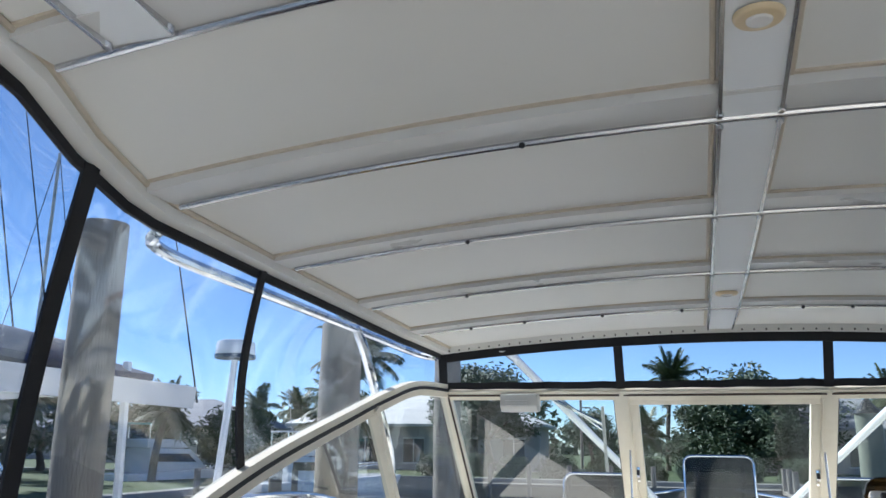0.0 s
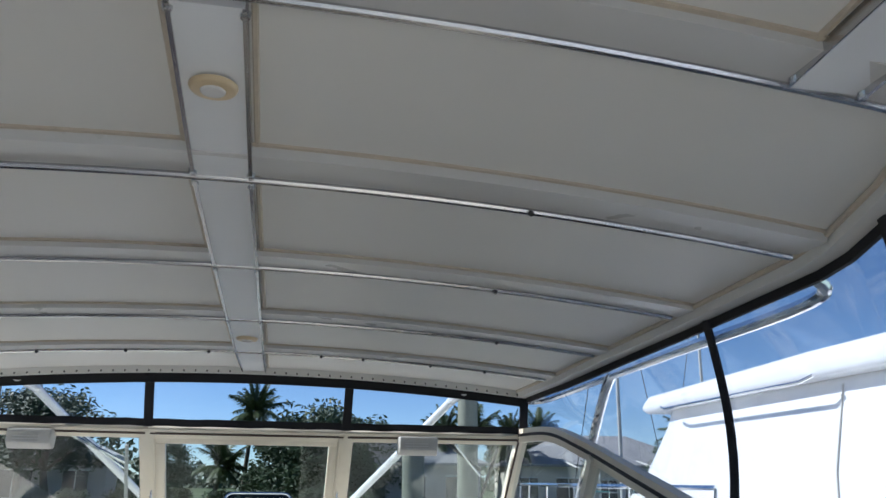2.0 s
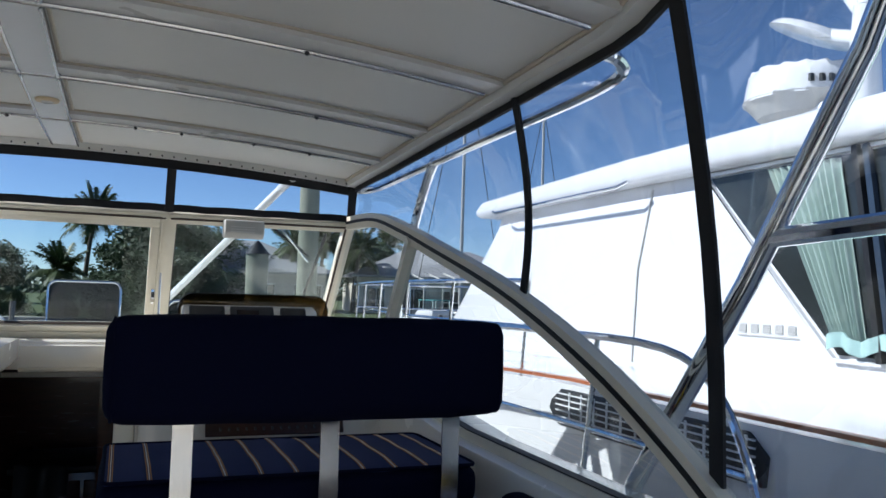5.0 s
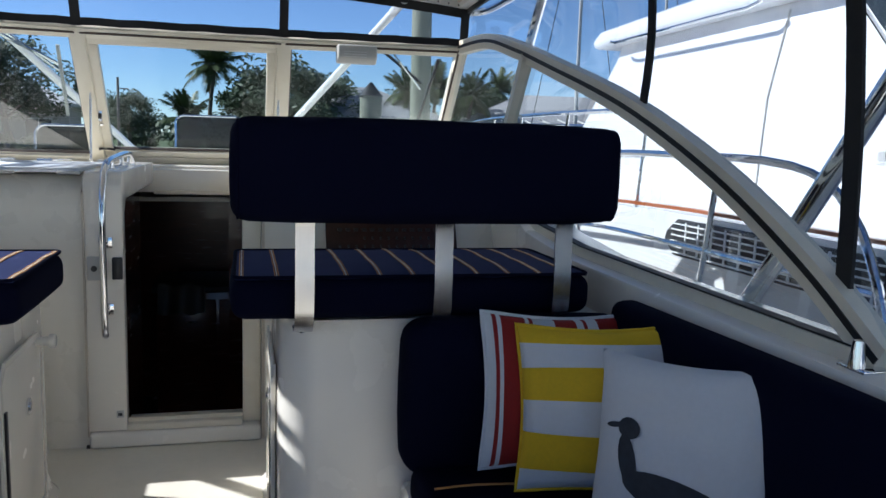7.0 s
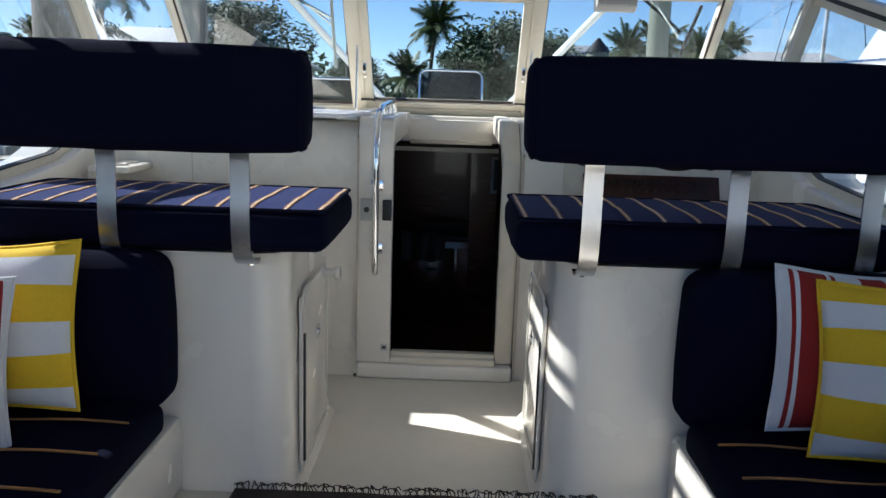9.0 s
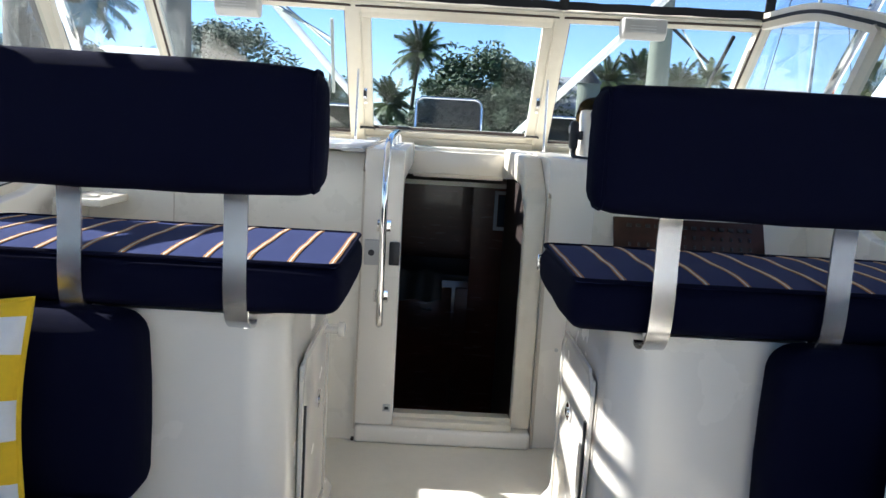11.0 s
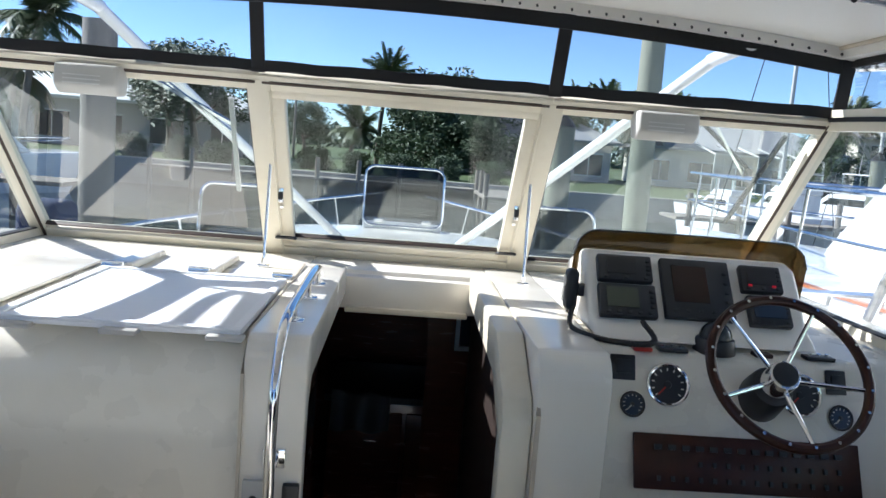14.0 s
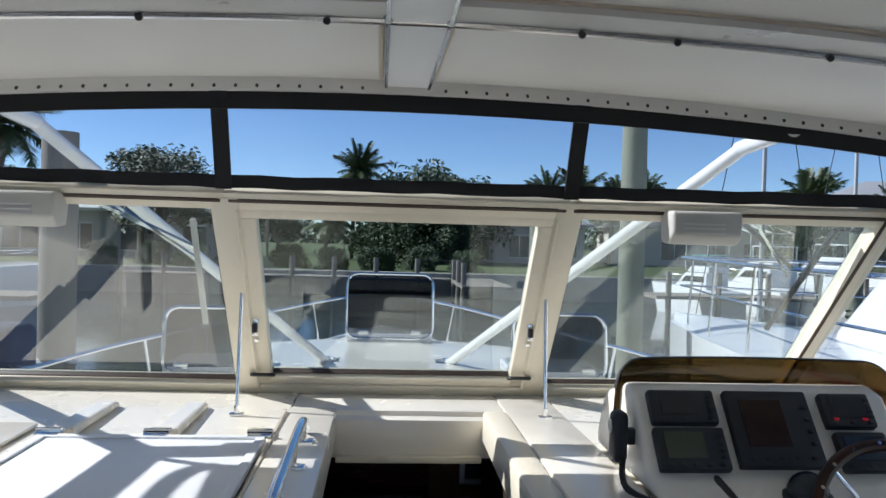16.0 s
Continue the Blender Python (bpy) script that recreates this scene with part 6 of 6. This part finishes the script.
# ---- trees ----
def palm_crown(seed, r, n, droop):
    rr = random.Random(seed)
    bm = bmesh.new()
    for k in range(n):
        az = 2 * math.pi * k / n * 2.618 + rr.uniform(-0.2, 0.2)
        el = math.radians(rr.uniform(-38, 82))
        L = r * rr.uniform(0.85, 1.1)
        dirn = Vector((math.cos(az), math.sin(az), 0))
        sidev = Vector((-math.sin(az), math.cos(az), 0))
        pts = [Vector((0, 0, 0))]
        for i in range(12):
            e = el - droop * 1.5 * (i / 11) ** 1.5 * max(0.25, math.cos(el))
            pts.append(pts[-1] + (dirn * math.cos(e) + Vector((0, 0, math.sin(e)))) * (L / 12))
        for i in range(12):
            a, b = pts[i], pts[i + 1]
            w = 0.016 * L
            q = [bm.verts.new(a + sidev * w), bm.verts.new(b + sidev * w), bm.verts.new(b - sidev * w), bm.verts.new(a - sidev * w)]
            bm.faces.new(q)
            if i < 1:
                continue
            for m in range(4):
                p = a.lerp(b, m / 4)
                ln = L * 0.40 * (1 - (i / 12) ** 2 * 0.75) * rr.uniform(0.8, 1.1)
                for sg in (-1, 1):
                    tip = p + sidev * sg * ln * 0.75 + (b - a).normalized() * ln * 0.5 + Vector((0, 0, -ln * rr.uniform(0.1, 0.7)))
                    ww = (b - a).normalized() * L * 0.021
                    bm.faces.new((bm.verts.new(p - ww), bm.verts.new(p + ww), bm.verts.new(tip)))
    return bm
def raw(name, bm, mat):
    me = bpy.data.meshes.new(name)
    bm.to_mesh(me)
    bm.free()
    me.materials.append(mat)
    return me
CROWNS = [raw("palm_crown", palm_crown(11 + i, 1.0, 36, 0.45 + 0.10 * i), leaf_palm) for i in range(3)]
def b_taper(pts, r0, r1, n=9):
    bm = bmesh.new()
    rows = []
    k = len(pts)
    for i, p in enumerate(pts):
        r = r0 + (r1 - r0) * i / (k - 1)
        rows.append([bm.verts.new(Vector(p) + Vector((a * r, b * r, 0))) for a, b in ring(1, n)])
    for A, B in zip(rows, rows[1:]):
        for j in range(n):
            bm.faces.new((A[j], A[(j + 1) % n], B[(j + 1) % n], B[j]))
    bm.faces.new(rows[-1])
    return bm
def palm(x, y, top, r, k=0, base=-0.15, bend=0.5):
    o = thing("palm_tree", "tall green palm tree with feathery drooping fronds", "palm tree", "palms", at=(x, y, base))
    h = top - base
    part("trunk", b_taper([(bend * (i / 10) ** 2 - bend, 0, h * i / 10) for i in range(11)], 0.19, 0.13), bark, o)
    c = new("crown", CROWNS[k % 3])
    c.parent = o
    c.location = (0, 0, h)
    c.scale = (r, r, r)
    c.rotation_euler = (0, 0, 1.3 * k)
    return o
def crown_mesh(seed, rx, rz, clumps, leaves, size):
    rr = random.Random(seed)
    V, F = [], []
    cs = []
    for k in range(clumps):
        a, b = rr.uniform(0, 6.283), rr.uniform(-0.5, 1.0)
        q = (1 - b * b * 0.8) ** 0.5 * rr.uniform(0.45, 1.0)
        cs.append((Vector((rx * q * math.cos(a), rx * q * math.sin(a), rz * b)), rr.uniform(0.22, 0.42) * rx))
    for c, r in cs:
        for i in range(leaves):
            d = Vector((rr.gauss(0, 1), rr.gauss(0, 1), rr.gauss(0, 0.8))).normalized() * r * rr.random() ** 0.4
            p = c + d
            t = Vector((rr.gauss(0, 1), rr.gauss(0, 1), rr.gauss(0, 0.6))).normalized()
            u = t.orthogonal().normalized()
            s = size * rr.uniform(0.6, 1.3)
            n = len(V)
            V += [p - t * s, p + u * s * 0.45, p + t * s, p - u * s * 0.45]
            F.append((n, n + 1, n + 2, n + 3))
    me = bpy.data.meshes.new("crown")
    me.from_pydata(V, [], F)
    me.materials.append(leaf_tree)
    return me
TREES = [crown_mesh(31 + i, 1.0, 0.75, 46, 150, 0.055) for i in range(3)]
def tree(x, y, h, r, k=0, base=-0.15, label="broad dark green tree with a dense uneven crown"):
    o = thing("tree", label, "tree", "trees", at=(x, y, base))
    part("trunk", b_taper([(0.12 * math.sin(i), 0.1 * math.cos(i * 1.3), (h - r * 0.2) * i / 6) for i in range(7)], 0.06 * r + 0.08, 0.03 * r + 0.03), bark, o)
    for j in range(5):
        a = j * 1.26 + k
        part("limb", b_taper([(0, 0, h * 0.55), (math.cos(a) * r * 0.3, math.sin(a) * r * 0.3, h * 0.75), (math.cos(a) * r * 0.6, math.sin(a) * r * 0.6, h * 0.95)], 0.03 * r + 0.03, 0.02), bark, o)
    c = new("crown", TREES[k % 3])
    c.parent = o
    c.location = (0, 0, h)
    c.scale = (r, r, r * 0.95)
    c.rotation_euler = (0, 0, 0.9 * k)
    return o
# ahead, between the mullions
palm(-1.75, 62, 6.4, 2.6, 0)
palm(-3.6, 60, 2.4, 2.2, 1)
tree(3.0, 60, 3.2, 4.2, 0)
tree(6.6, 63, 3.0, 3.6, 1)
tree(0.4, 57, 1.9, 3.0, 2)
tree(4.6, 56, 1.6, 2.6, 1)
palm(7.3, 70, 4.4, 2.0, 2)
# port bow
tree(-12.2, 48, 3.6, 3.0, 1)
tree(-14.2, 50, 4.2, 2.6, 2)
palm(-16.3, 38.0, 6.0, 2.6, 1, bend=0.8)
palm(-18.5, 40.5, 3.6, 2.4, 2)
palm(-20.2, 42, 2.6, 2.0, 0)
tree(-9.0, 72, 2.6, 2.4, 0)
tree(-24, 68, 3.0, 3.2, 1)
tree(-29, 66, 3.2, 3.2, 0)
palm(-31, 60, 4.2, 2.0, 1)
palm(-37, 64, 4.6, 2.2, 2)
# port quarter
for i, (x, y, t, r) in enumerate(((-24, 22, 3.6, 1.9), (-27, 27, 3.2, 1.8), (-30, 34, 4.0, 2.0), (-22, 30, 2.8, 1.6), (-34, 20, 4.4, 2.2), (-30, 12, 4.0, 2.0), (-45, 40, 5.4, 2.4))):
    palm(x, y, t, r, i)
for i, (x, y, h, r) in enumerate(((-26, 33, 1.8, 2.4), (-32, 28, 2.0, 2.8), (-28, 18, 1.6, 2.2), (-36, 38, 2.4, 3.0), (-22, 36, 1.5, 2.0))):
    tree(x, y, h, r, i)
# starboard bow
for i, (x, y, t, r) in enumerate(((13, 64, 5.2, 2.4), (16, 66, 5.6, 2.6), (18.5, 64, 5.0, 2.4), (33, 62, 5.4, 2.6), (36, 66, 5.8, 2.8), (42, 64, 5.0, 2.4), (56, 70, 5.6, 2.6), (66, 76, 5.2, 2.4), (24, 74, 6.2, 2.4))):
    palm(x, y, t, r, i)
for i, (x, y, h, r) in enumerate(((21, 70, 3.4, 3.2), (31, 60, 2.4, 2.6), (46, 70, 3.2, 3.4), (60, 80, 3.4, 3.6), (72, 78, 2.6, 3.2), (86, 90, 3.0, 4.0), (14, 72, 3.0, 3.0))):
    tree(x, y, h, r, i)
# low hedges along the far wall
for i in range(9):
    tree(-14 + 2.3 * i, 43 + 1.3 * math.sin(i * 2), 0.35, 0.95, i, label="low rounded green shrub on the lawn")
# utility pole
up_ = thing("utility_pole", "grey utility pole with a lamp arm behind the houses", "utility pole")
part("pole", b_cyl((-8.6, 63, -0.2), (-8.6, 63, 5.2), 0.12, 0.09, 8), dock_wood, up_)
part("arm", b_bar((-8.6, 63, 4.4), (-7.9, 63, 4.4), 0.08, 0.08), dock_wood, up_)
# far shore line of trees
rr = random.Random(5)
V, F = [], []
for k in range(15000):
    a = rr.uniform(-1.25, 1.25)
    d = rr.uniform(150, 190)
    z = -0.3 + (rr.random() ** 1.6) * (5.5 + 2.5 * math.sin(a * 23) + 1.5 * math.sin(a * 61))
    p = Vector((d * math.sin(a), d * math.cos(a), z))
    t = Vector((rr.gauss(0, 1), rr.gauss(0, 1), rr.gauss(0, 1))).normalized()
    u = t.orthogonal().normalized()
    s = rr.uniform(0.5, 1.1)
    n = len(V)
    V += [p - t * s, p + u * s * 0.6, p + t * s, p - u * s * 0.6]
    F.append((n, n + 1, n + 2, n + 3))
wm = bpy.data.meshes.new("far_woods")
wm.from_pydata(V, [], F)
wm.materials.append(leaf_tree)
tagged(new("far_woods", wm), "distant line of dark green trees", "woods", "", "stuff")
